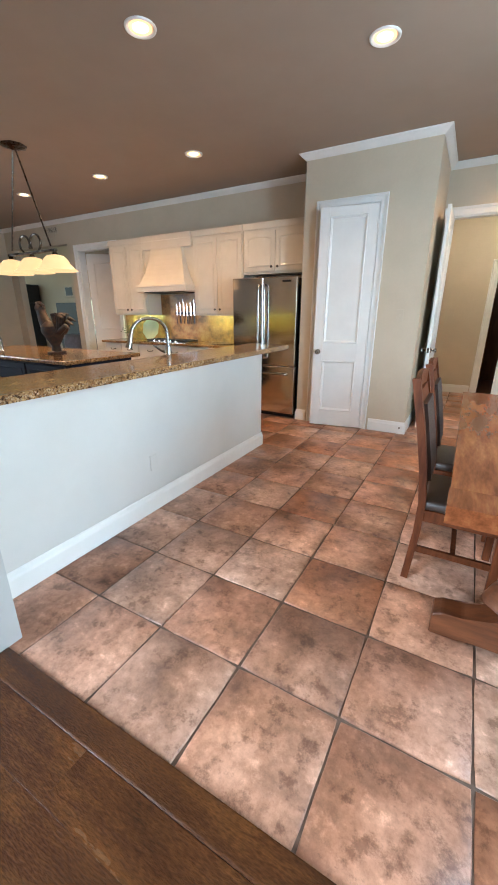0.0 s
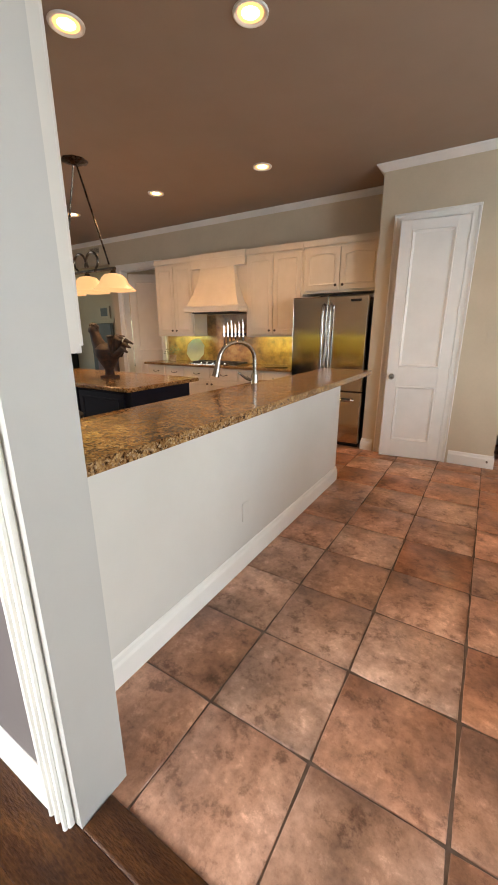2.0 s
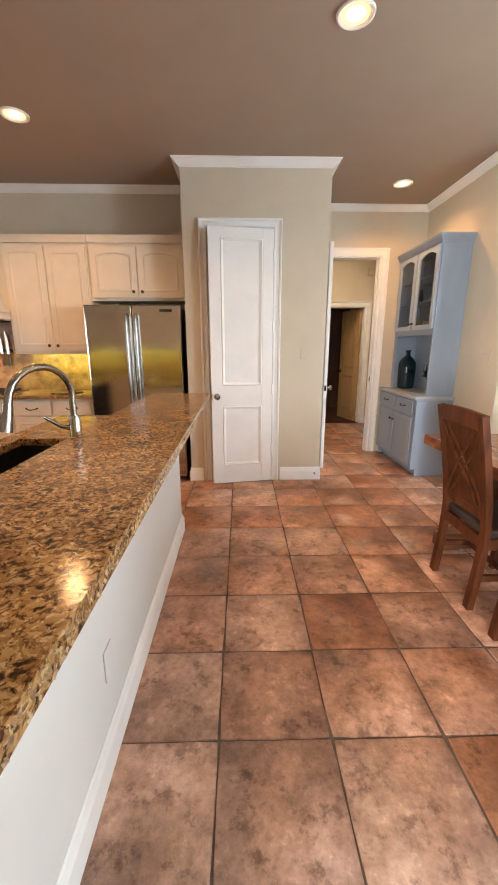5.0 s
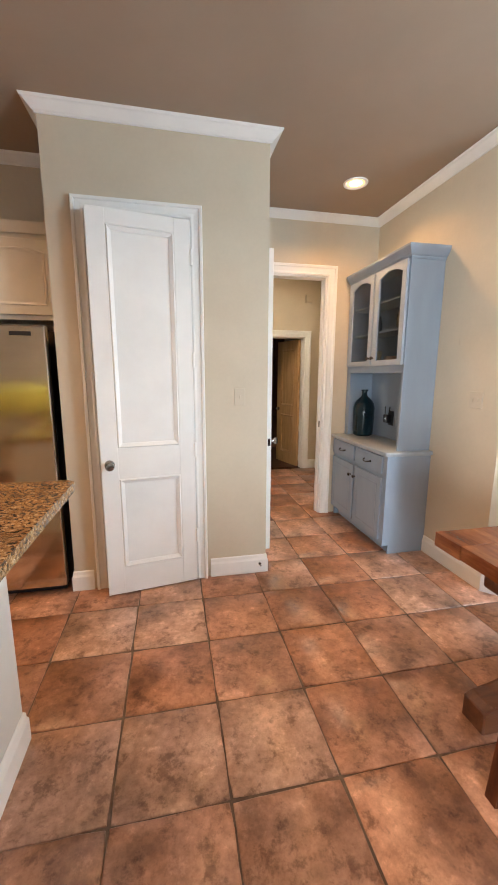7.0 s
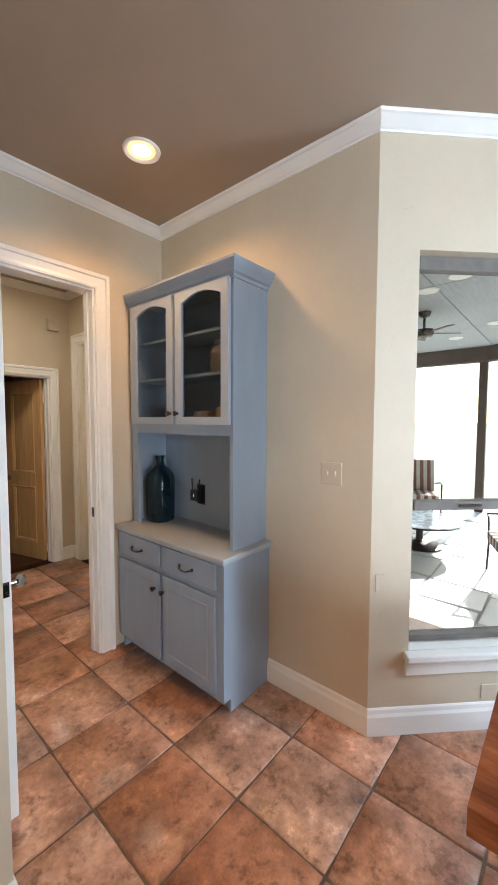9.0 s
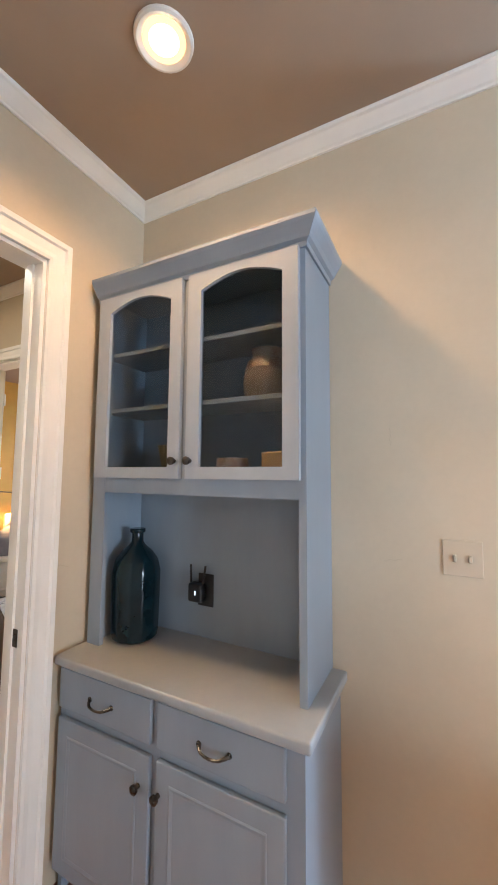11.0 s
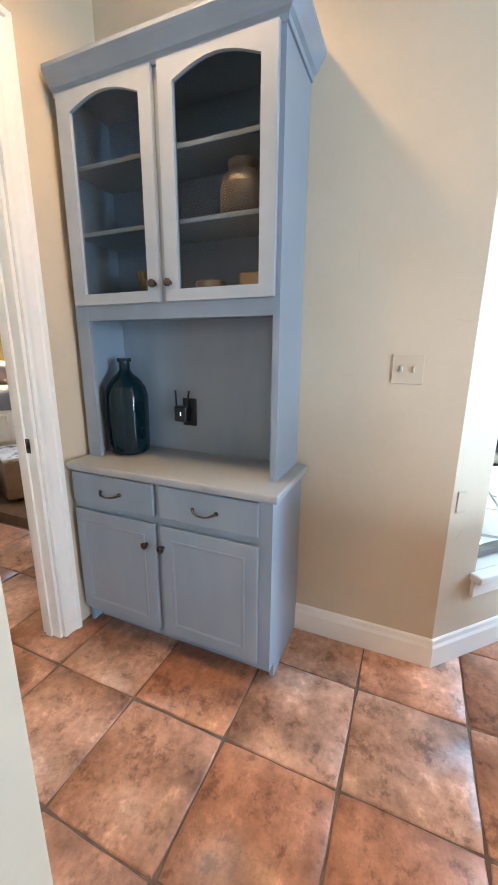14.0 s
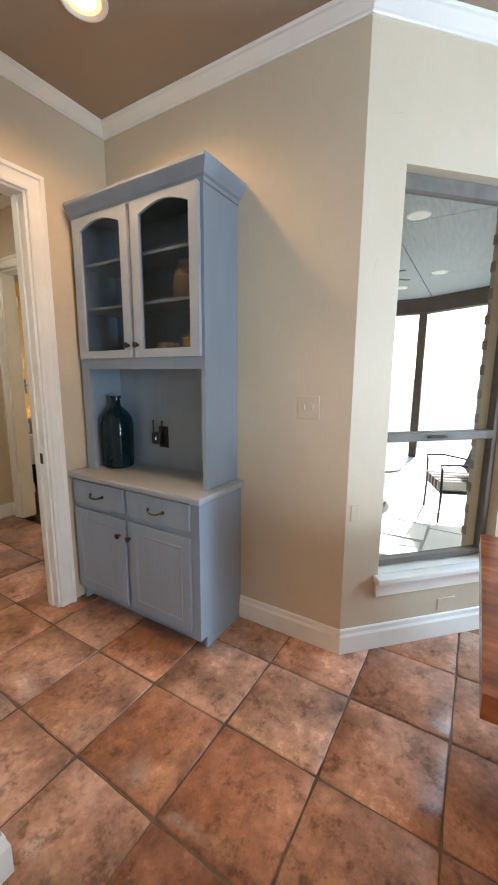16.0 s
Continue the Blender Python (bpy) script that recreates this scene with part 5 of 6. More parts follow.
lathe(bm, [(0, 0), (0.10, 0), (0.10, 0.02), (0.05, 0.03), (0.045, 0.09), (0.085, 0.16), (0.13, 0.24), (0.125, 0.30), (0.07, 0.35), (0, 0.36)], (-4.12, 2.78, 0.932), 18)
for k in range(9):
    a = radians(20 + k * 14)
    tube(bm, [(-3.98, 2.78 + 0.03 * (k % 3 - 1), 1.17), (-3.98 + 0.16 * math.cos(a), 2.78 + 0.05 * (k % 3 - 1), 1.17 + 0.20 * math.sin(a)), (-3.98 + 0.24 * math.cos(a * 0.8), 2.78 + 0.06 * (k % 3 - 1), 1.15 + 0.22 * math.sin(a * 0.8))], [0.035, 0.028, 0.008], 8)
tube(bm, [(-4.19, 2.78, 1.20), (-4.27, 2.78, 1.31), (-4.30, 2.78, 1.40)], [0.085, 0.06, 0.048], 12)
bmesh.ops.create_icosphere(bm, subdivisions=2, radius=0.055, matrix=Matrix.Translation((-4.31, 2.78, 1.42)))
tube(bm, [(-4.35, 2.78, 1.42), (-4.40, 2.78, 1.405)], [0.02, 0.004], 8)
for k in range(4):
    bmesh.ops.create_icosphere(bm, subdivisions=1, radius=0.026, matrix=Matrix.Translation((-4.34 + k * 0.03, 2.78, 1.475 - 0.006 * (k - 1) ** 2)))
solo("rooster_figure", bm, M_ROOSTER, "brown painted rooster sculpture on the island", "sculpture", loc=(-4.12, 2.78, 0.932), smooth=True)
jar = thing("glass_jar", "clear glass jar with a white label on the island", "jar", (-5.0, 2.6, 0.932))
bm = bmesh.new()
lathe(bm, [(0, 0), (0.055, 0), (0.058, 0.01), (0.058, 0.15), (0.045, 0.165), (0.048, 0.19), (0.044, 0.19), (0.041, 0.165), (0.053, 0.148), (0.053, 0.012), (0, 0.010)], (-5.0, 2.6, 0.932), 18)
part("body", bm, M_CLEAR, jar, smooth=True)
part("label", boxm(-5.03, -4.97, 2.538, 2.541, 0.95, 1.01), M_PLATE, jar, "small white paper label")


def bar_stool(x, y):
    s = thing("bar_stool", "black bar stool with chrome base", "stool", (x, y, 0), group="stools at the island")
    bm = bmesh.new()
    lathe(bm, [(0, 0.64), (0.17, 0.64), (0.20, 0.66), (0.205, 0.70), (0.18, 0.72), (0, 0.725)], (x, y, 0), 24)
    part("seat", bm, M_BLACK, s, smooth=True)
    bm = bmesh.new()
    lathe(bm, [(0.198, 0.648), (0.212, 0.652), (0.212, 0.664), (0.2, 0.668)], (x, y, 0), 24)
    part("rim", bm, M_CHROME, s, "chrome rim", smooth=True)
    bm = bmesh.new()
    pts = [(x - 0.17, y - 0.02, 0.70), (x - 0.17, y - 0.13, 0.86), (x - 0.09, y - 0.20, 0.98), (x + 0.09, y - 0.20, 0.98), (x + 0.17, y - 0.13, 0.86), (x + 0.17, y - 0.02, 0.70)]
    tube(bm, pts, 0.012, 8)
    part("back_rail", bm, M_CHROME, s, smooth=True)
    part("back_pad", boxm(x - 0.14, x + 0.14, y - 0.205, y - 0.17, 0.82, 1.0, 0.012, 2), M_BLACK, s)
    bm = bmesh.new()
    lathe(bm, [(0, 0), (0.20, 0), (0.19, 0.015), (0.04, 0.035), (0.028, 0.06), (0.028, 0.64), (0, 0.64)], (x, y, 0), 24)
    part("pedestal", bm, M_CHROME, s, smooth=True)
    return s


bar_stool(-3.85, 1.98)
bar_stool(-4.75, 1.98)

# pendant over the island
pe = thing("island_pendant", "bronze three-light pendant with amber glass shades", "pendant lamp", (-4.47, 2.9, CEIL))
bm = bmesh.new()
lathe(bm, [(0, -0.0), (0.125, -0.0), (0.13, -0.012), (0.06, -0.028), (0.02, -0.045), (0, -0.045)], (-4.47, 2.9, CEIL), 8)
part("canopy", bm, M_BRONZE, pe)
for sx in (-1, 1):
    bm = bmesh.new()
    tube(bm, [(-4.47 + 0.02 * sx, 2.9, CEIL - 0.03), (-4.47 + 0.36 * sx, 2.9, 2.06)], 0.009, 8)
    part("hanging_rod", bm, M_BRONZE, pe)
    bm = bmesh.new()
    tube(bm, [(-4.47 + sx * (0.10 + 0.095 * math.cos(a)), 2.9, 2.11 + 0.085 * math.sin(a)) for a in [radians(-60 + 25 * k) for k in range(12)]], 0.012, 8)
    part("scroll", bm, M_BRONZE, pe, "curled bronze scroll", smooth=True)
part("bar", boxm(-4.92, -4.02, 2.885, 2.915, 2.00, 2.03, 0.005), M_BRONZE, pe)
for x in (-4.88, -4.47, -4.06):
    bm = bmesh.new()
    lathe(bm, [(0.010, 2.01), (0.022, 2.0), (0.03, 1.975), (0.045, 1.965)], (x, 2.9, 0), 16)
    part("socket", bm, M_BRONZE, pe)
    bm = bmesh.new()
    lathe(bm, [(0.03, 1.972), (0.085, 1.958), (0.12, 1.925), (0.145, 1.875), (0.185, 1.835), (0.215, 1.815), (0.212, 1.810), (0.178, 1.830), (0.138, 1.870), (0.112, 1.92), (0.08, 1.95), (0.03, 1.964)], (x, 2.9, 0), 24)
    part("shade", bm, G_SHADE, pe, "glowing amber glass shade", smooth=True)
    lamp("pendant_bulb", "SPOT", look((x, 2.9, 1.86), (x, 2.9, 0)), 5, (1.0, 0.66, 0.34), spot=140, soft=0.05)

# ---- room beyond the kitchen ----
clock = thing("tall_clock", "tall dark wooden floor clock", "clock", (-10.9, 6.8, 0))
part("case", boxm(-11.05, -10.75, 6.62, 6.98, 0.0, 1.62, 0.01), M_BLACK, clock)
part("hood", boxm(-11.12, -10.68, 6.58, 6.99, 1.62, 2.1, 0.02), M_BLACK, clock)
bm = bmesh.new()
lathe(bm, [(0, 0), (0.14, 0), (0.14, 0.01), (0, 0.01)], segs=20, m=upright(-10.9, 6.578, 0) @ Matrix.Translation((0, 1.86, 0)))
part("dial", bm, M_JUG, clock)
pic = thing("framed_picture", "small dark picture in a light mat", "picture", (-9.4, 6.98, 1.77))
part("frame", boxm(-9.62, -9.2, 6.965, 6.999, 1.75, 2.05, 0.004), M_PLATE, pic)
part("print", boxm(-9.54, -9.28, 6.960, 6.966, 1.80, 2.0), M_BLACK, pic)
pic = thing("framed_picture", "dark framed picture on the kitchen wall", "picture", (XW + 0.01, 4.6, 1.5))
part("frame", boxm(XW + 0.001, XW + 0.03, 4.42, 4.78, 1.45, 2.02, 0.006), M_BRONZE, pic)
part("print", boxm(XW + 0.03, XW + 0.033, 4.47, 4.73, 1.50, 1.97), M_DARKWOOD, pic)
solo("fireplace_screen", boxm(-9.95, -9.12, 6.90, 6.98, 0.0, 1.62, 0.01), M_BLACK, "black wall panel beside the window", "screen")
tall_window("window_4", upright(0, 7.0, 0), -9.08, -8.3, 0.55, 1.75)
solo("armchair_back", boxm(-8.9, -8.2, 6.2, 6.75, 0.0, 0.85, 0.08, 3), M_BEDDING, "grey upholstered armchair by the window", "armchair")
bm = boxm(-7.50, -7.28, BY - 0.012, BY, 2.70, 2.83, 0.003)
for k in range(5):
    box(bm, -7.48, -7.30, BY - 0.016, BY - 0.012, 2.715 + k * 0.022, 2.725 + k * 0.022)
solo("wall_vent", bm, M_PLATE, "small ivory wall vent with slats", "vent")

# air vent high on the kitchen's back wall
vent = thing("wall_vent", "small painted air vent high on the kitchen wall", "air vent", (-7.36, BY, 2.83))
VM = upright(0, BY, 0)
bm = bmesh.new()
plate_with_hole(bm, [(-7.52, 2.82), (-7.20, 2.82), (-7.20, 2.94), (-7.52, 2.94)], [(-7.50, 2.84), (-7.22, 2.84), (-7.22, 2.92), (-7.50, 2.92)], 0.0, 0.012, VM)
part("frame", bm, M_PLATE, vent)
part("backing", boxm(-7.50, -7.22, 2.84, 2.92, 0.0005, 0.002, m=VM), M_BLACK, vent, "dark opening behind the slats")
for k in range(4):
    part("slat", boxm(-7.50, -7.22, 2.846 + k * 0.019, 2.856 + k * 0.019, 0.003, 0.010, m=VM), M_PLATE, vent)

# ---- dining table ----
table = thing("dining_table", "distressed red-brown wooden trestle dining table", "table", (0.55, 2.37, 0))
TX0, TX1, TY0, TY1 = 0.028, 1.08, 1.30, 3.487
for k in range(5):
    a, b = TX0 + (TX1 - TX0) * k / 5, TX0 + (TX1 - TX0) * (k + 1) / 5
    part("plank", boxm(a + 0.0006, b - 0.0006, TY0 + 0.16, TY1 - 0.16, 0.705, 0.770, 0.001), M_TABLE, table)
for a, b in ((TY0, TY0 + 0.159), (TY1 - 0.159, TY1)):
    part("breadboard_end", boxm(TX0 - 0.004, TX1 + 0.004, a, b, 0.703, 0.7705, 0.0008), M_TABLE, table)
for ty in (1.63, 3.19):
    m = upright(0, ty - 0.06, 0)
    bm = bmesh.new()
    prism(bm, [(0.05, 0.0), (0.05, 0.105), (0.09, 0.125), (0.17, 0.125), (0.26, 0.155), (0.38, 0.205), (0.72, 0.205), (0.84, 0.155), (0.93, 0.125), (1.01, 0.125), (1.05, 0.105), (1.05, 0.0), (0.93, 0.0), (0.90, 0.022), (0.20, 0.022), (0.17, 0.0)], -0.12, 0.0, m=m)
    bmesh.ops.bevel(bm, geom=bm.edges[:], offset=0.006, segments=1, profile=0.5, affect="EDGES")
    part("foot", bm, M_TRESTLE, table, "shaped trestle foot")
    bm = bmesh.new()
    lathe(bm, [(0.10, 0.19), (0.13, 0.20), (0.15, 0.23), (0.135, 0.30), (0.085, 0.36), (0.07, 0.42), (0.085, 0.47), (0.12, 0.53), (0.125, 0.58), (0.09, 0.62)], (0.55, ty, 0), 24, m=Matrix.Diagonal((2.2, 1, 1, 1)))
    part("pedestal", bm, M_TRESTLE, table, "turned vase-shaped pedestal", smooth=True)
    part("top_rail", boxm(0.08, 1.02, ty - 0.06, ty + 0.06, 0.62, 0.704, 0.012, 2), M_TRESTLE, table)
part("stretcher", boxm(0.50, 0.60, 1.70, 3.12, 0.21, 0.29, 0.008), M_TRESTLE, table)


# ---- chairs ----
def dining_chair(y, label):
    """A chair facing +x, with its back posts on the aisle side."""
    c = thing("dining_chair", label, "chair", (0.10, y, 0), group="chairs along the table")
    hw = 0.192
    prof = [(-0.105, 0.0), (-0.092, 0.14), (-0.078, 0.30), (-0.075, 0.46), (-0.095, 0.64), (-0.132, 0.84), (-0.185, 1.085)]
    for s in (-1, 1):
        bm = bmesh.new()
        tube(bm, [(x, y + s * (hw - 0.004), z) for x, z in prof], 0, square=(0.036, 0.046))
        bmesh.ops.bevel(bm, geom=[e for e in bm.edges if e.calc_face_angle(0) > 1.0], offset=0.004, segments=1, affect="EDGES")
        part("back_leg", bm, M_CHAIR, c)
        bm = bmesh.new()
        box(bm, 0.27, 0.31, y + s * hw - 0.02, y + s * hw + 0.02, 0, 0.42, 0.004)
        part("front_leg", bm, M_CHAIR, c)
        bm = bmesh.new()
        tube(bm, [(-0.086, y + s * hw, 0.19), (0.29, y + s * hw, 0.19)], 0, square=(0.02, 0.034))
        part("stretcher", bm, M_CHAIR, c)
        part("side_rail", boxm(-0.06, 0.27, y + s * hw - 0.012, y + s * hw + 0.012, 0.36, 0.425, 0.003), M_CHAIR, c)
    part("cross_stretcher", boxm(0.09, 0.115, y - hw + 0.01, y + hw - 0.01, 0.175, 0.205, 0.003), M_CHAIR, c)
    part("front_rail", boxm(0.278, 0.302, y - hw + 0.02, y + hw - 0.02, 0.36, 0.425, 0.003), M_CHAIR, c)
    part("back_rail", boxm(-0.09, -0.066, y - hw + 0.02, y + hw - 0.02, 0.36, 0.425, 0.003), M_CHAIR, c)
    bm = boxm(-0.075, 0.32, y - 0.205, y + 0.205, 0.425, 0.478, 0.018, 3)
    part("seat", bm, M_LEATHER, c, "dark brown leather seat pad", smooth=True)

    def xz(z):
        for (x0, z0), (x1, z1) in zip(prof, prof[1:]):
            if z0 <= z <= z1:
                return x0 + (x1 - x0) * (z - z0) / (z1 - z0)
        return prof[-1][0]

    # panel between the posts follows their lean
    bm = bmesh.new()
    tube(bm, [(xz(z) + 0.002, y, z) for z in (0.54, 0.64, 0.74, 0.84, 0.94, 1.02)], 0, square=(0.016, 2 * hw - 0.04))
    part("back_panel", bm, M_CHAIR, c)
    bm = bmesh.new()
    tube(bm, [(xz(z) + 0.022, y, z) for z in (0.57, 0.66, 0.76, 0.86, 0.96)], 0, square=(0.022, 2 * hw - 0.075))
    part("back_pad", bm, M_LEATHER, c, "dark leather back pad")
    bm = bmesh.new()
    pts = []
    for k in range(9):
        q = -1 + k / 4
        pts.append((xz(1.045) - 0.012 * (1 - q * q), y + q * (hw - 0.012), 1.045 + 0.012 * (1 - q * q)))
    tube(bm, pts, 0, square=(0.024, 0.085))
    part("top_rail", bm, M_CHAIR, c, "curved top rail")
    part("bottom_rail", boxm(-0.095, -0.068, y - hw + 0.02, y + hw - 0.02, 0.515, 0.56, 0.003), M_CHAIR, c)
    for s in (-1, 1):
        for off in (-0.035, 0.035):
            bm = bmesh.new()
            tube(bm, [(xz(z) - 0.012, max(y - hw + 0.02, min(y + hw - 0.02, y + s * (hw - 0.03) * (z - 0.79) / 0.21 + off)), z) for z in (0.58, 0.68, 0.79, 0.90, 1.0)], 0, square=(0.010, 0.016))
            part("cross_strip", bm, M_CHAIR, c)
    return c


chair = dining_chair(2.125, "red-brown wooden chair with crossed back and leather seat")
copy_thing(chair, pose(0.10, 2.725, 0))

# ---- bedroom seen through the hall ----
bed = thing("bed", "white wooden bed with grey mauve bedding", "bed", (2.6, 8.9, 0))
BM = pose(1.95, 8.30, 0, 0, 0, -37)


def local_part(name, bm, mat, parent, label="", smooth=False, m=BM):
    bm.transform(m)
    return part(name, bm, mat, parent, label, smooth)


local_part("footboard", boxm(-0.40, 1.30, 0.0, 0.06, 0.34, 0.74, 0.01), M_TRIM, bed, "white panelled footboard")
for k in range(4):
    bm = bmesh.new()
    panel_mould(bm, upright(0, 0, 0), -0.35 + k * 0.41, 0.02 + k * 0.41, 0.40, 0.70)
    local_part("footboard_panel", bm, M_TRIM, bed)
for k in (-0.37, 1.27):
    local_part("post", boxm(k - 0.04, k + 0.04, -0.01, 0.07, 0, 0.72, 0.008), M_TRIM, bed)
local_part("mattress", boxm(-0.35, 1.25, 0.06, 1.75, 0.40, 0.92, 0.08, 3), M_BEDDING, bed, "grey mauve quilted bedding", True)
for s in (0.05, 0.85):
    local_part("pillow", boxm(s - 0.32, s + 0.32, 1.25, 1.62, 0.90, 1.22, 0.09, 3), M_BEDDING, bed, "mauve pillow", True)
local_part("headboard", boxm(-0.40, 1.30, 1.72, 1.80, 0, 1.02, 0.02), M_TRIM, bed, "white headboard")
local_part("under_bed_shadow_board", boxm(-0.33, 1.23, 0.08, 0.10, 0.02, 0.34), M_BLACK, bed)
ben = thing("bed_bench", "brown upholstered bench at the foot of the bed", "bench", (1.8, 7.6, 0))
BN = pose(1.33, 7.56, 0, 0, 0, -23)
local_part("body", boxm(0.03, 0.95, 0.0, 0.62, 0.04, 0.40, 0.03, 2), M_BENCH, ben, smooth=True, m=BN)
for a in (0.15, 0.85):
    local_part("foot", boxm(a - 0.03, a + 0.03, 0.08, 0.54, 0, 0.04), M_BLACK, ben, m=BN)
throw = solo("floral_throw", boxm(0.04, 0.94, 0.01, 0.61, 0.401, 0.435, 0.012, 2, m=None), M_THROW, "grey and white patterned throw folded on the bench", "throw")
throw.matrix_basis = BN
sc = thing("wall_lamp", "swing-arm wall lamp with a lit cream shade", "lamp", (2.75, 9.65, 1.2))
SC = Vector((2.66, 9.5, 1.44))
bm = bmesh.new()
lathe(bm, [(0.055, 0.10), (0.10, -0.07), (0.096, -0.07), (0.052, 0.098)], SC, 20)
part("shade", bm, G_LAMP, sc, "glowing cream shade", smooth=True)
bm = bmesh.new()
tube(bm, [SC + Vector((0, 0, -0.12)), SC + Vector((0.1, 0.06, -0.12)), SC + Vector((0.12, 0.9, -0.12))], 0.008, 8)
tube(bm, [SC + Vector((0, 0, -0.12)), SC + Vector((0, 0, 0.02))], 0.008, 8)
part("arm", bm, M_BRONZE, sc)
part("back_plate", boxm(2.74, 2.82, 10.385, 10.40, 1.18, 1.42, 0.004), M_BRONZE, sc)
lamp("wall_lamp_bulb", "POINT", pose(SC.x, SC.y, SC.z), 110, (1.0, 0.55, 0.18), soft=0.05)
# added fill for the bedroom; its east wall has no window
lamp("bedroom_fill_light", "AREA", look((4.3, 8.2, 1.6), (2.0, 8.0, 0.5)), 45, DAY, size=1.6, size_y=1.6)
# added fill under the hall ceiling, without a fixture, to brighten the study door
lamp("hall_fill_light", "AREA", look((0.0, 6.75, CEIL - 0.02), (0.0, 6.75, 0)), 8, (1.0, 0.84, 0.62), size=0.3)

# ---- patio ----
GZ = -0.12
ground = bmesh.new()
for x0, x1, y0, y1 in ((-400, 400, -400, 400),):
    vs = [ground.verts.new(p) for p in ((x0, y0, -0.35), (x1, y0, -0.35), (x1, y1, -0.35), (x0, y1, -0.35))]
    ground.faces.new(vs)
structure("ground", ground, M_GRASS, "dry pale lawn running to the horizon")
patio = structure("patio_floor", boxm(1.2, 8.6, 0.0, 9.0, -0.36, GZ - 0.012), M_JOINT, "pale flagstone patio")
rr = random.Random(11)
y = 0.05
row = 0
flags = []
while y < 8.9:
    h = rr.uniform(0.35, 0.62)
    x = 2.25
    while x < 8.5:
        w = rr.uniform(0.45, 0.95)
        if x + y > 5.6 and not (x < 4.65 and y + h > 5.84):
            flags.append((x, min(x + w, 8.55), y, min(y + h, 8.98)))
        x += w
    y += h
for x0, x1, y0, y1 in flags:
    bm = bmesh.new()
    j = lambda: rr.uniform(-0.02, 0.02)
    prism(bm, [(x0 + 0.02 + j(), y0 + 0.02 + j()), (x1 - 0.02 + j(), y0 + 0.02 + j()), (x1 - 0.02 + j(), y1 - 0.02 + j()), (x0 + 0.02 + j(), y1 - 0.02 + j())], GZ - 0.03, GZ + rr.uniform(-0.003, 0.003))
    part("flagstone", bm, M_STONE, patio)
bm = bmesh.new()
prism(bm, [(2.46, 2.9), (8.2, 2.9), (8.2, 5.9), (1.2, 5.9), (1.2, 4.16)], 3.02, 3.12)
roof = structure("patio_roof", bm, M_BEAM, "covered patio roof with boarded ceiling")
bm = bmesh.new()
prism(bm, [(2.41, 2.956), (3.354, 2.956), (3.354, 4.454), (1.206, 4.454), (1.206, 4.16)], 3.0, 3.02)
part("ceiling_board", bm, M_PATIO_CEIL, roof, "grey ceiling panel")
for x0, x1 in ((1.2, 3.36), (3.36, 5.60), (5.60, 8.0)):
    for y0, y1 in ((2.95, 4.46), (4.46, 5.88)):
        if x0 < 2 and y0 < 4:
            continue
        part("ceiling_board", boxm(x0 + 0.006, x1 - 0.006, y0 + 0.006, y1 - 0.006, 3.0, 3.02), M_PATIO_CEIL, roof, "grey ceiling panel")
part("beam", boxm(7.30, 7.52, 4.46, 9.0, 2.72, 2.998, 0.01), M_BEAM, roof)
BEAM = upright(7.41, 4.50, 241)
part("beam", boxm(0.0, 1.40, 2.725, 2.997, -0.11, 0.11, 0.01, m=BEAM), M_BEAM, roof)
part("beam", boxm(2.6, 6.62, 3.20, 3.40, 2.73, 2.996, 0.01), M_BEAM, roof)
# soffit past the beam, extended unseen southward to block sun from the nook windows
structure("patio_roof_south", boxm(2.45, 8.2, -3.0, 2.88, 3.0, 3.12), M_PATIO_CEIL)
structure("patio_roof_north", boxm(4.62, 8.2, 5.9, 9.0, 3.0, 3.12), M_PATIO_CEIL)
for px, py in ((6.86, 3.27), (7.41, 4.60), (7.20, 7.2)):
    structure("patio_post", boxm(px - 0.07, px + 0.07, py - 0.07, py + 0.07, GZ, 2.72, 0.008), M_BEAM, "dark wooden patio post")
fan = thing("ceiling_fan", "dark bronze patio ceiling fan", "ceiling fan", (4.30, 4.81, 3.0))
bm = bmesh.new()
lathe(bm, [(0, 0), (0.08, 0), (0.06, -0.06), (0.018, -0.075), (0.015, -0.20), (0.05, -0.21), (0.11, -0.225), (0.125, -0.27), (0.10, -0.31), (0.03, -0.33), (0, -0.335)], (4.30, 4.81, 3.0), 20)
part("motor", bm, M_BRONZE, fan, smooth=True)
for k in range(5):
    mm = Matrix.Translation((4.30, 4.81, 2.735)) @ Matrix.Rotation(radians(72 * k + 20), 4, "Z") @ Matrix.Rotation(radians(11), 4, "X")
    part("blade", boxm(0.14, 0.44, -0.055, 0.055, -0.005, 0.005, 0.004, m=mm), M_DARKWOOD, fan)
for px, py in ((3.22, 4.19), (5.48, 4.19), (6.22, 4.84), (3.48, 4.55), (5.48, 3.3)):
    d = thing("recessed_light", "white recessed light in the patio ceiling", "ceiling light", (px, py, 2.995), group="patio ceiling lights")
    bm = bmesh.new()
    lathe(bm, [(0, -0.004), (0.075, -0.004), (0.10, -0.010), (0.11, -0.002), (0.11, 0.0), (0, 0)], (px, py, 3.0), 20)
    part("trim_ring", bm, M_TRIM, d)


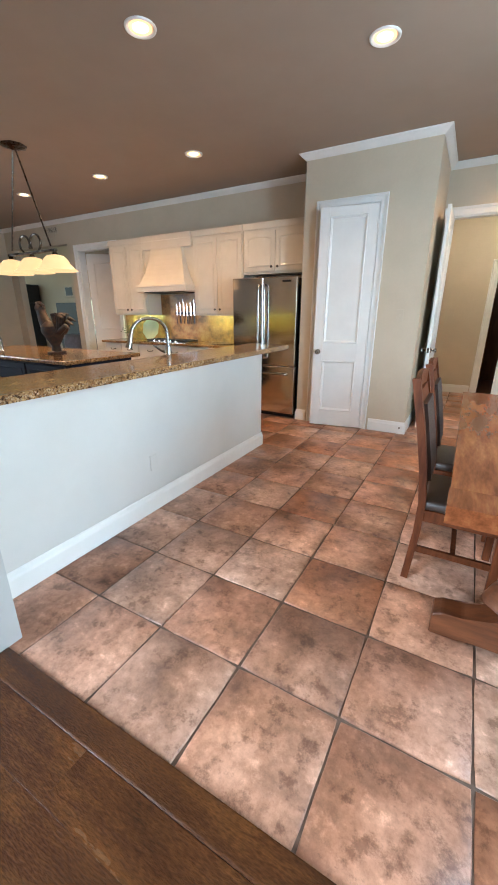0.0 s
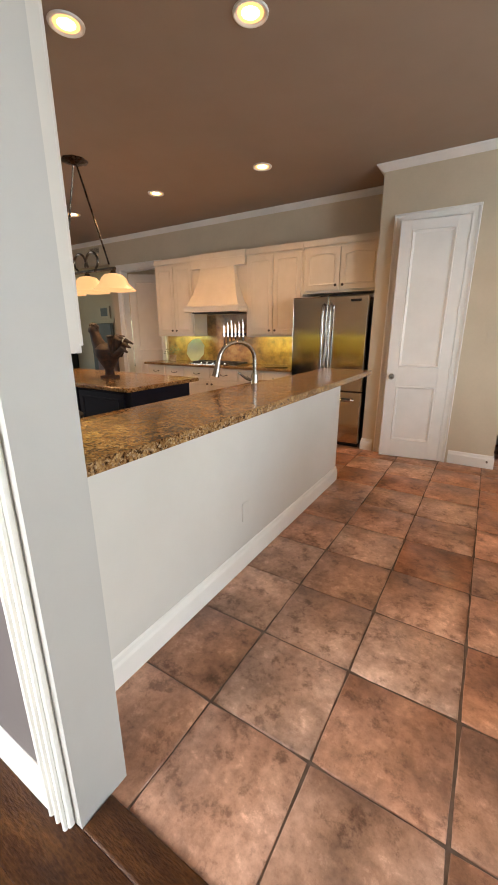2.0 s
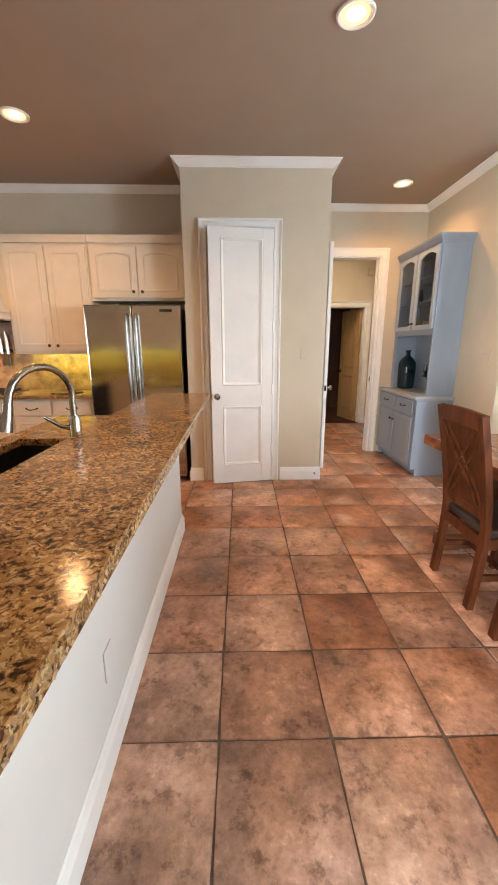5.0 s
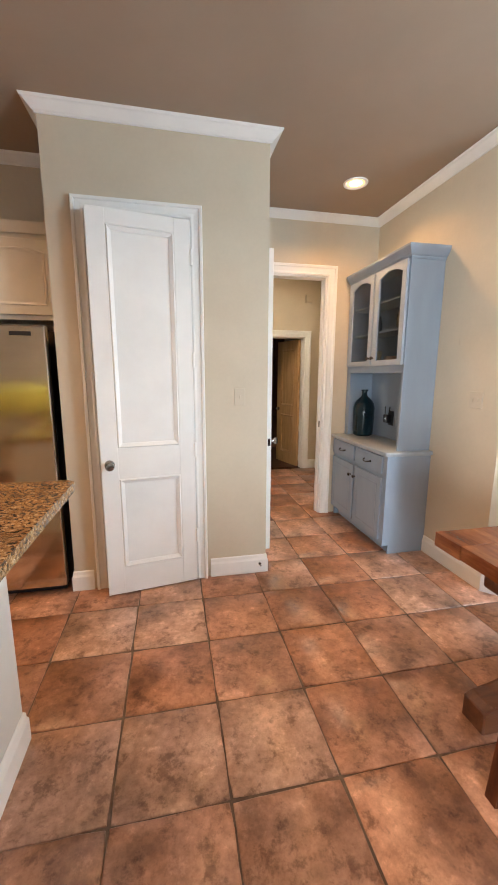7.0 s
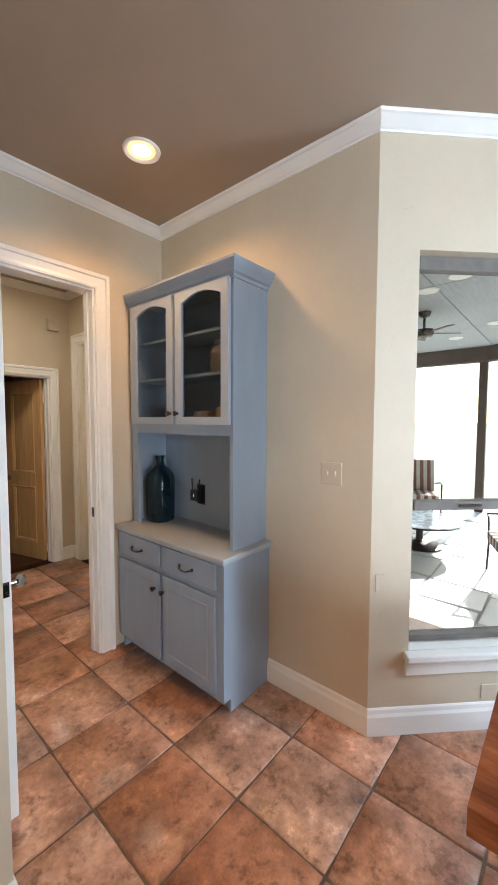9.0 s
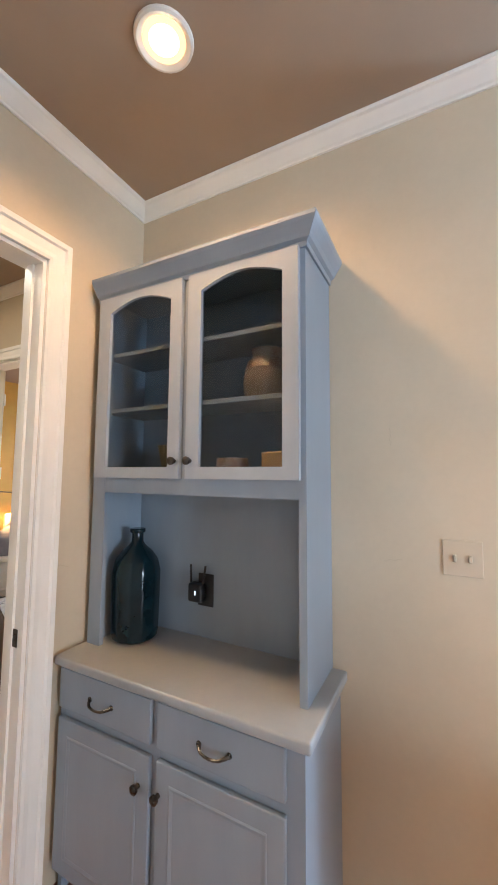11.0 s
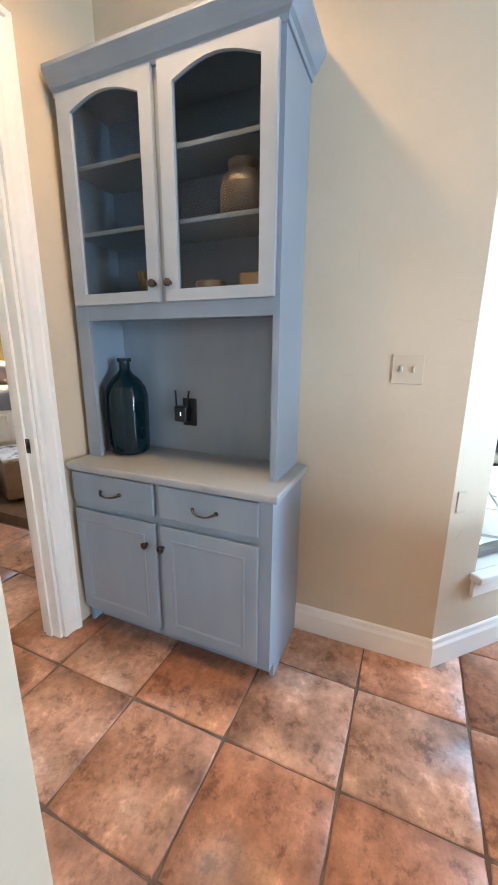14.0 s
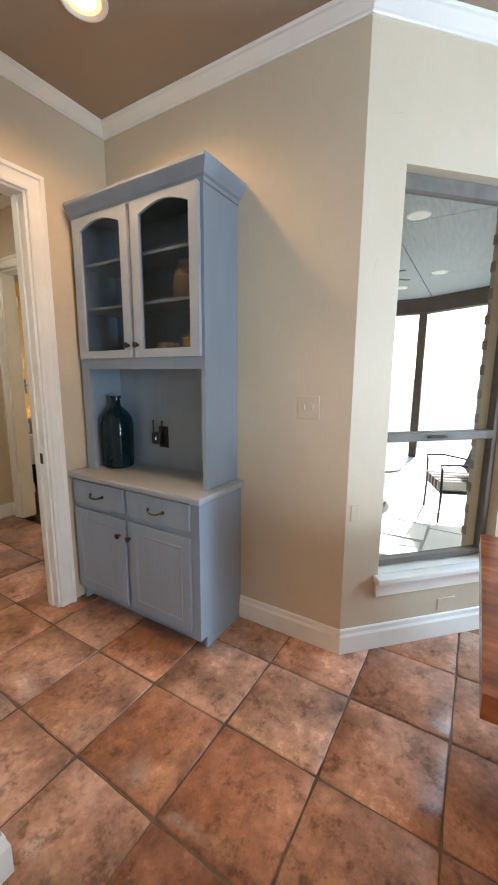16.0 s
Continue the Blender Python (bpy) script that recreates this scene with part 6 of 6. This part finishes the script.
def patio_chair(loc, rz):
    c = thing("patio_armchair", "wrought iron patio armchair with striped cushions", "chair", (0, 0, 0), group="patio chairs")
    for s in (-1, 1):
        bm = bmesh.new()
        tube(bm, [(0.28, s * 0.30, 0), (0.27, s * 0.30, 0.30), (0.28, s * 0.30, 0.62), (0.30, s * 0.30, 0.66), (0.10, s * 0.31, 0.67), (-0.28, s * 0.30, 0.60)], 0.013, 8)
        part("arm", bm, M_IRON, c)
        bm = bmesh.new()
        tube(bm, [(-0.40, s * 0.27, 0), (-0.30, s * 0.27, 0.36), (-0.36, s * 0.27, 0.70), (-0.46, s * 0.26, 0.98)], 0.013, 8)
        part("back_post", bm, M_IRON, c)
    part("seat_frame", boxm(-0.30, 0.28, -0.29, 0.29, 0.33, 0.36, 0.006), M_IRON, c)
    n = 9
    for k in range(n):
        a, b = -0.27 + 0.54 * k / n, -0.27 + 0.54 * (k + 1) / n
        mt = M_STRIPE_B if k % 2 else M_STRIPE_A
        part("seat_stripe", boxm(-0.27, 0.30, a, b, 0.36, 0.47, 0.012 if k in (0, n - 1) else 0.0), mt, c)
        mm = Matrix.Translation((-0.27, 0, 0.47)) @ Matrix.Rotation(radians(-14), 4, "Y")
        part("back_stripe", boxm(-0.07, 0.05, a, b, 0.0, 0.55, 0.0, m=mm), mt, c)
    c.matrix_basis = pose(*loc, 0, 0, rz)
    return c


SEATED = pose(4.04, 3.65, GZ, 0, 0, 110)
c1 = patio_chair((4.04, 3.65, GZ), 110)
copy_thing(c1, pose(6.15, 5.32, GZ, 0, 0, 203))
copy_thing(c1, pose(6.95, 6.75, GZ, 0, 0, 235))
tb = bmesh.new()
for k in range(7):
    q = k / 6
    drape = [(-0.40 + 0.02 * math.sin(9 * q), 0.20 - 0.34 * q, 1.04 + 0.02 * math.sin(5 * q)), (-0.30, 0.20 - 0.34 * q, 1.03), (-0.20, 0.20 - 0.34 * q, 0.78 + 0.03 * math.cos(7 * q)), (-0.10, 0.22 - 0.34 * q, 0.53 + 0.01 * math.sin(8 * q))]
    tube(tb, [SEATED @ Vector(p) for p in drape], 0.042, 8)
solo("patio_throw", tb, M_BEDDING, "grey throw draped over the patio chair", "throw", smooth=True)
PTX, PTY = 4.62, 4.88
pt = thing("patio_table", "low round glass-topped patio table on an iron pedestal", "table", (PTX, PTY, GZ))
bm = bmesh.new()
lathe(bm, [(0, 0), (0.30, 0), (0.305, 0.018), (0.26, 0.035), (0.10, 0.06), (0.045, 0.09), (0.045, 0.34), (0.14, 0.37), (0, 0.37)], (PTX, PTY, GZ), 28)
part("pedestal", bm, M_IRON, pt, smooth=True)
bm = bmesh.new()
lathe(bm, [(0.50, 0.345), (0.515, 0.345), (0.52, 0.36), (0.515, 0.37), (0.50, 0.37)], (PTX, PTY, GZ), 36)
part("rim", bm, M_IRON, pt, "iron rim", smooth=True)
bm = bmesh.new()
lathe(bm, [(0, 0.371), (0.54, 0.371), (0.548, 0.377), (0.54, 0.383), (0, 0.383)], (PTX, PTY, GZ), 36)
part("glass_top", bm, M_TABLEGLASS, pt, "frosted pale blue glass")
# brick jambs outside the window
structure("brick_wall_patio", boxm(1.3, 4.60, 5.84, 5.917, -0.3, 3.0), M_BRICK, "tan brick house wall beside the patio")
structure("brick_wall_bedroom", boxm(4.505, 4.60, 5.917, 10.5, -0.3, 3.0), M_BRICK)
br = structure("brick_jamb", boxm(1.045, 1.5, 0, 3.0, -0.308, -0.200, m=DIAG), M_JOINT, "tan brick veneer beside the window")
bbm = boxm(-0.098, 0.098, -0.030, 0.030, -0.060, 0.060, 0.004)
bo = link_mesh("brick", bbm, M_BRICK)
brick_me = bo.data
bpy.data.objects.remove(bo)
rr = random.Random(4)
for k in range(38):
    for c in range(2):
        o = new("brick", brick_me)
        o.parent = br
        o.matrix_basis = DIAG @ Matrix.Translation((1.138 + c * 0.205 + (0.012 if k % 2 else 0.0) + rr.uniform(-0.004, 0.004), 0.04 + k * 0.075, -0.255))


def tree(x, y, h, seed):
    r = random.Random(seed)
    t = thing("tree", "distant leafy green tree on the lawn", "tree", (x, y, -0.35), group="distant trees")
    bm = bmesh.new()
    tube(bm, [(x, y, -0.35), (x + 0.1, y, h * 0.3), (x, y + 0.1, h * 0.62)], [0.22, 0.16, 0.07], 8)
    for k in range(7):
        a, z = k * 0.9, h * (0.3 + 0.05 * k)
        tube(bm, [(x, y, z), (x + math.cos(a) * h * 0.12, y + math.sin(a) * h * 0.12, z + h * 0.10), (x + math.cos(a) * h * 0.24, y + math.sin(a) * h * 0.24, z + h * 0.16)], [0.09, 0.06, 0.02], 6)
    part("trunk", bm, M_BARK, t)
    vs, fs = [], []
    for k in range(1500):
        a, e, q = r.uniform(0, 6.28), r.uniform(-0.5, 1.5), r.uniform(0.4, 1.0) ** 0.5
        rad = h * 0.30 * (0.75 + 0.25 * math.sin(3 * a + seed) * math.cos(2 * e))
        c = Vector((x + math.cos(a) * math.cos(e) * rad * q, y + math.sin(a) * math.cos(e) * rad * q, h * 0.62 + math.sin(e) * rad * 0.9 * q))
        u = Vector((r.uniform(-1, 1), r.uniform(-1, 1), r.uniform(-1, 1))).normalized() * 0.20
        v = u.orthogonal().normalized() * 0.12
        i = len(vs)
        vs += [c - u, c - v, c + u, c + v]
        fs.append((i, i + 1, i + 2, i + 3))
    me = bpy.data.meshes.new("crown")
    me.from_pydata([tuple(v - Vector((x, y, -0.35))) for v in vs], [], fs)
    me.materials.append(M_LEAF)
    cr = new("crown", me)
    cr.parent = t
    return t


for k, (x, y, h) in enumerate(((102, 62, 8), (110, 80, 7), (106, 50, 7), (120, 44, 8), (128, 60, 8), (115, 95, 8), (140, 70, 9), (-20, 60, 9), (-14, 52, 8), (-24, 48, 9))):
    tree(x, y, h, k)

# ---- floors, laid last ----
def flat(name, x0, x1, y0, y1, z0, z1, mat, label):
    return structure(name, boxm(x0, x1, y0, y1, z0, z1), mat, label)


flat("floor_bedroom", 1.24, 4.4, 5.92, 10.4, -0.3, 0.0, M_BENCH, "plain bedroom floor")
flat("floor_study", -0.6, 1.24, 7.87, 9.7, -0.3, 0.0, M_DARKWOOD, "dark wood floor")
PX = PYT = 0.42236
OX, OY, SKEW = -1.4566, 0.9978, -0.2626      # the grid lies a little askew to the walls
floor = structure("floor", bmesh.new(), M_GROUT, "mottled terracotta tile floor with dark grout")
fb = bmesh.new()
box(fb, -14, XE + 0.1, 0.578, 5.92, -0.3, -0.007)
box(fb, -14, 1.12, 5.92, 7.75, -0.3, -0.007)
box(fb, -14, -5.6, 7.75, 7.76, -0.3, -0.007)
part("grout_bed", fb, M_GROUT, floor)
rr = random.Random(7)
variants = []
for v in range(6):
    bm = bmesh.new()
    hx, hy, ring = PX / 2 - 0.0018, PYT / 2 - 0.0018, []
    for k in range(5):
        q = -1 + 2 * k / 5
        ring.append((q * hx, -hy))
    for k in range(5):
        ring.append((hx, (-1 + 2 * k / 5) * hy))
    for k in range(5):
        ring.append(((1 - 2 * k / 5) * hx, hy))
    for k in range(5):
        ring.append((-hx, (1 - 2 * k / 5) * hy))
    pts = []
    for i, (x, y) in enumerate(ring):
        c = 0.985 if i % 5 == 0 else 1.0
        pts.append((x * c + rr.uniform(-0.0026, 0.0015) * (1 if x > 0 else -1), y * c + rr.uniform(-0.0026, 0.0015) * (1 if y > 0 else -1)))
    lo = [bm.verts.new((x, y, -0.010)) for x, y in pts]
    mi = [bm.verts.new((x * 0.992, y * 0.992, -0.0035)) for x, y in pts]
    hi = [bm.verts.new((x * 0.972, y * 0.972, 0.0)) for x, y in pts]
    for a, b in ((lo, mi), (mi, hi)):
        for i in range(20):
            bm.faces.new((a[i], a[(i + 1) % 20], b[(i + 1) % 20], b[i]))
    bm.faces.new(hi)
    bmesh.ops.recalc_face_normals(bm, faces=bm.faces[:])
    me = bpy.data.meshes.new("tile")
    bm.to_mesh(me)
    bm.free()
    me.materials.append(M_TILE)
    for p in me.polygons:
        p.use_smooth = True
    me.set_sharp_from_angle(angle=radians(50))
    variants.append(me)
far_v, far_f = [], []
for i in range(-30, 9):
    for j in range(-1, 17):
        gx, gy = (i + 0.5) * PX, (j + 0.5) * PYT
        x = OX + gx * math.cos(radians(SKEW)) - gy * math.sin(radians(SKEW))
        y = OY + gx * math.sin(radians(SKEW)) + gy * math.cos(radians(SKEW))
        if y < 0.5 or y > 7.75 or (y > 5.9 and x > 1.1) or x > XE or x + y > 5.25 and x > 1.0:
            continue
        if x > -2.6 and not (y > 5.0 and x < -0.7):
            o = new("tile", variants[rr.randrange(6)])
            o.parent = floor
            o.matrix_basis = pose(x + rr.uniform(-0.002, 0.002), y + rr.uniform(-0.002, 0.002), rr.uniform(-0.0012, 0.0), rr.uniform(-0.12, 0.12), rr.uniform(-0.12, 0.12), SKEW + rr.choice((0, 180)))
        else:
            k = len(far_v)
            hx, hy = PX / 2 - 0.006, PYT / 2 - 0.006
            far_v += [(x - hx, y - hy, -0.001), (x + hx, y - hy, -0.001), (x + hx, y + hy, -0.001), (x - hx, y + hy, -0.001)]
            far_v += [(x - hx, y - hy, -0.01), (x + hx, y - hy, -0.01), (x + hx, y + hy, -0.01), (x - hx, y + hy, -0.01)]
            far_f += [(k, k + 1, k + 2, k + 3), (k, k + 4, k + 5, k + 1), (k + 1, k + 5, k + 6, k + 2), (k + 2, k + 6, k + 7, k + 3), (k + 3, k + 7, k + 4, k)]
me = bpy.data.meshes.new("far_tiles")
me.from_pydata(far_v, [], far_f)
me.materials.append(M_TILE)
ft = new("far_tiles", me)
ft.parent = floor
tagged(ft, kind="stuff")
# living room planks, with a threshold board along the tiles
wood = structure("floor_living", boxm(-4, 4, -5.46, 0.578, -0.3, -0.012), M_DARKWOOD, "dark hardwood plank floor")
part("threshold", boxm(-1.53, 1.55, 0.475, 0.578, -0.012, 0.008, 0.006, 2), M_WOODFLOOR, wood, "dark hardwood threshold board")
y = 0.474
rr = random.Random(9)
while y > -2.2:
    w = 0.165
    x = -4 + rr.uniform(-1.2, 0)
    while x < 4:
        ln = rr.uniform(0.7, 1.9)
        a, b = max(x, -4), min(x + ln, 4)
        if b - a > 0.02:
            part("plank", boxm(a + 0.0003, b - 0.0003, y - w + 0.0002, y - 0.0002, -0.012, 0.0, 0.0003), M_WOODFLOOR, wood)
        x += ln
    y -= w
part("far_planks", boxm(-4, 4, -5.46, y, -0.012, 0.0), M_WOODFLOOR, wood)
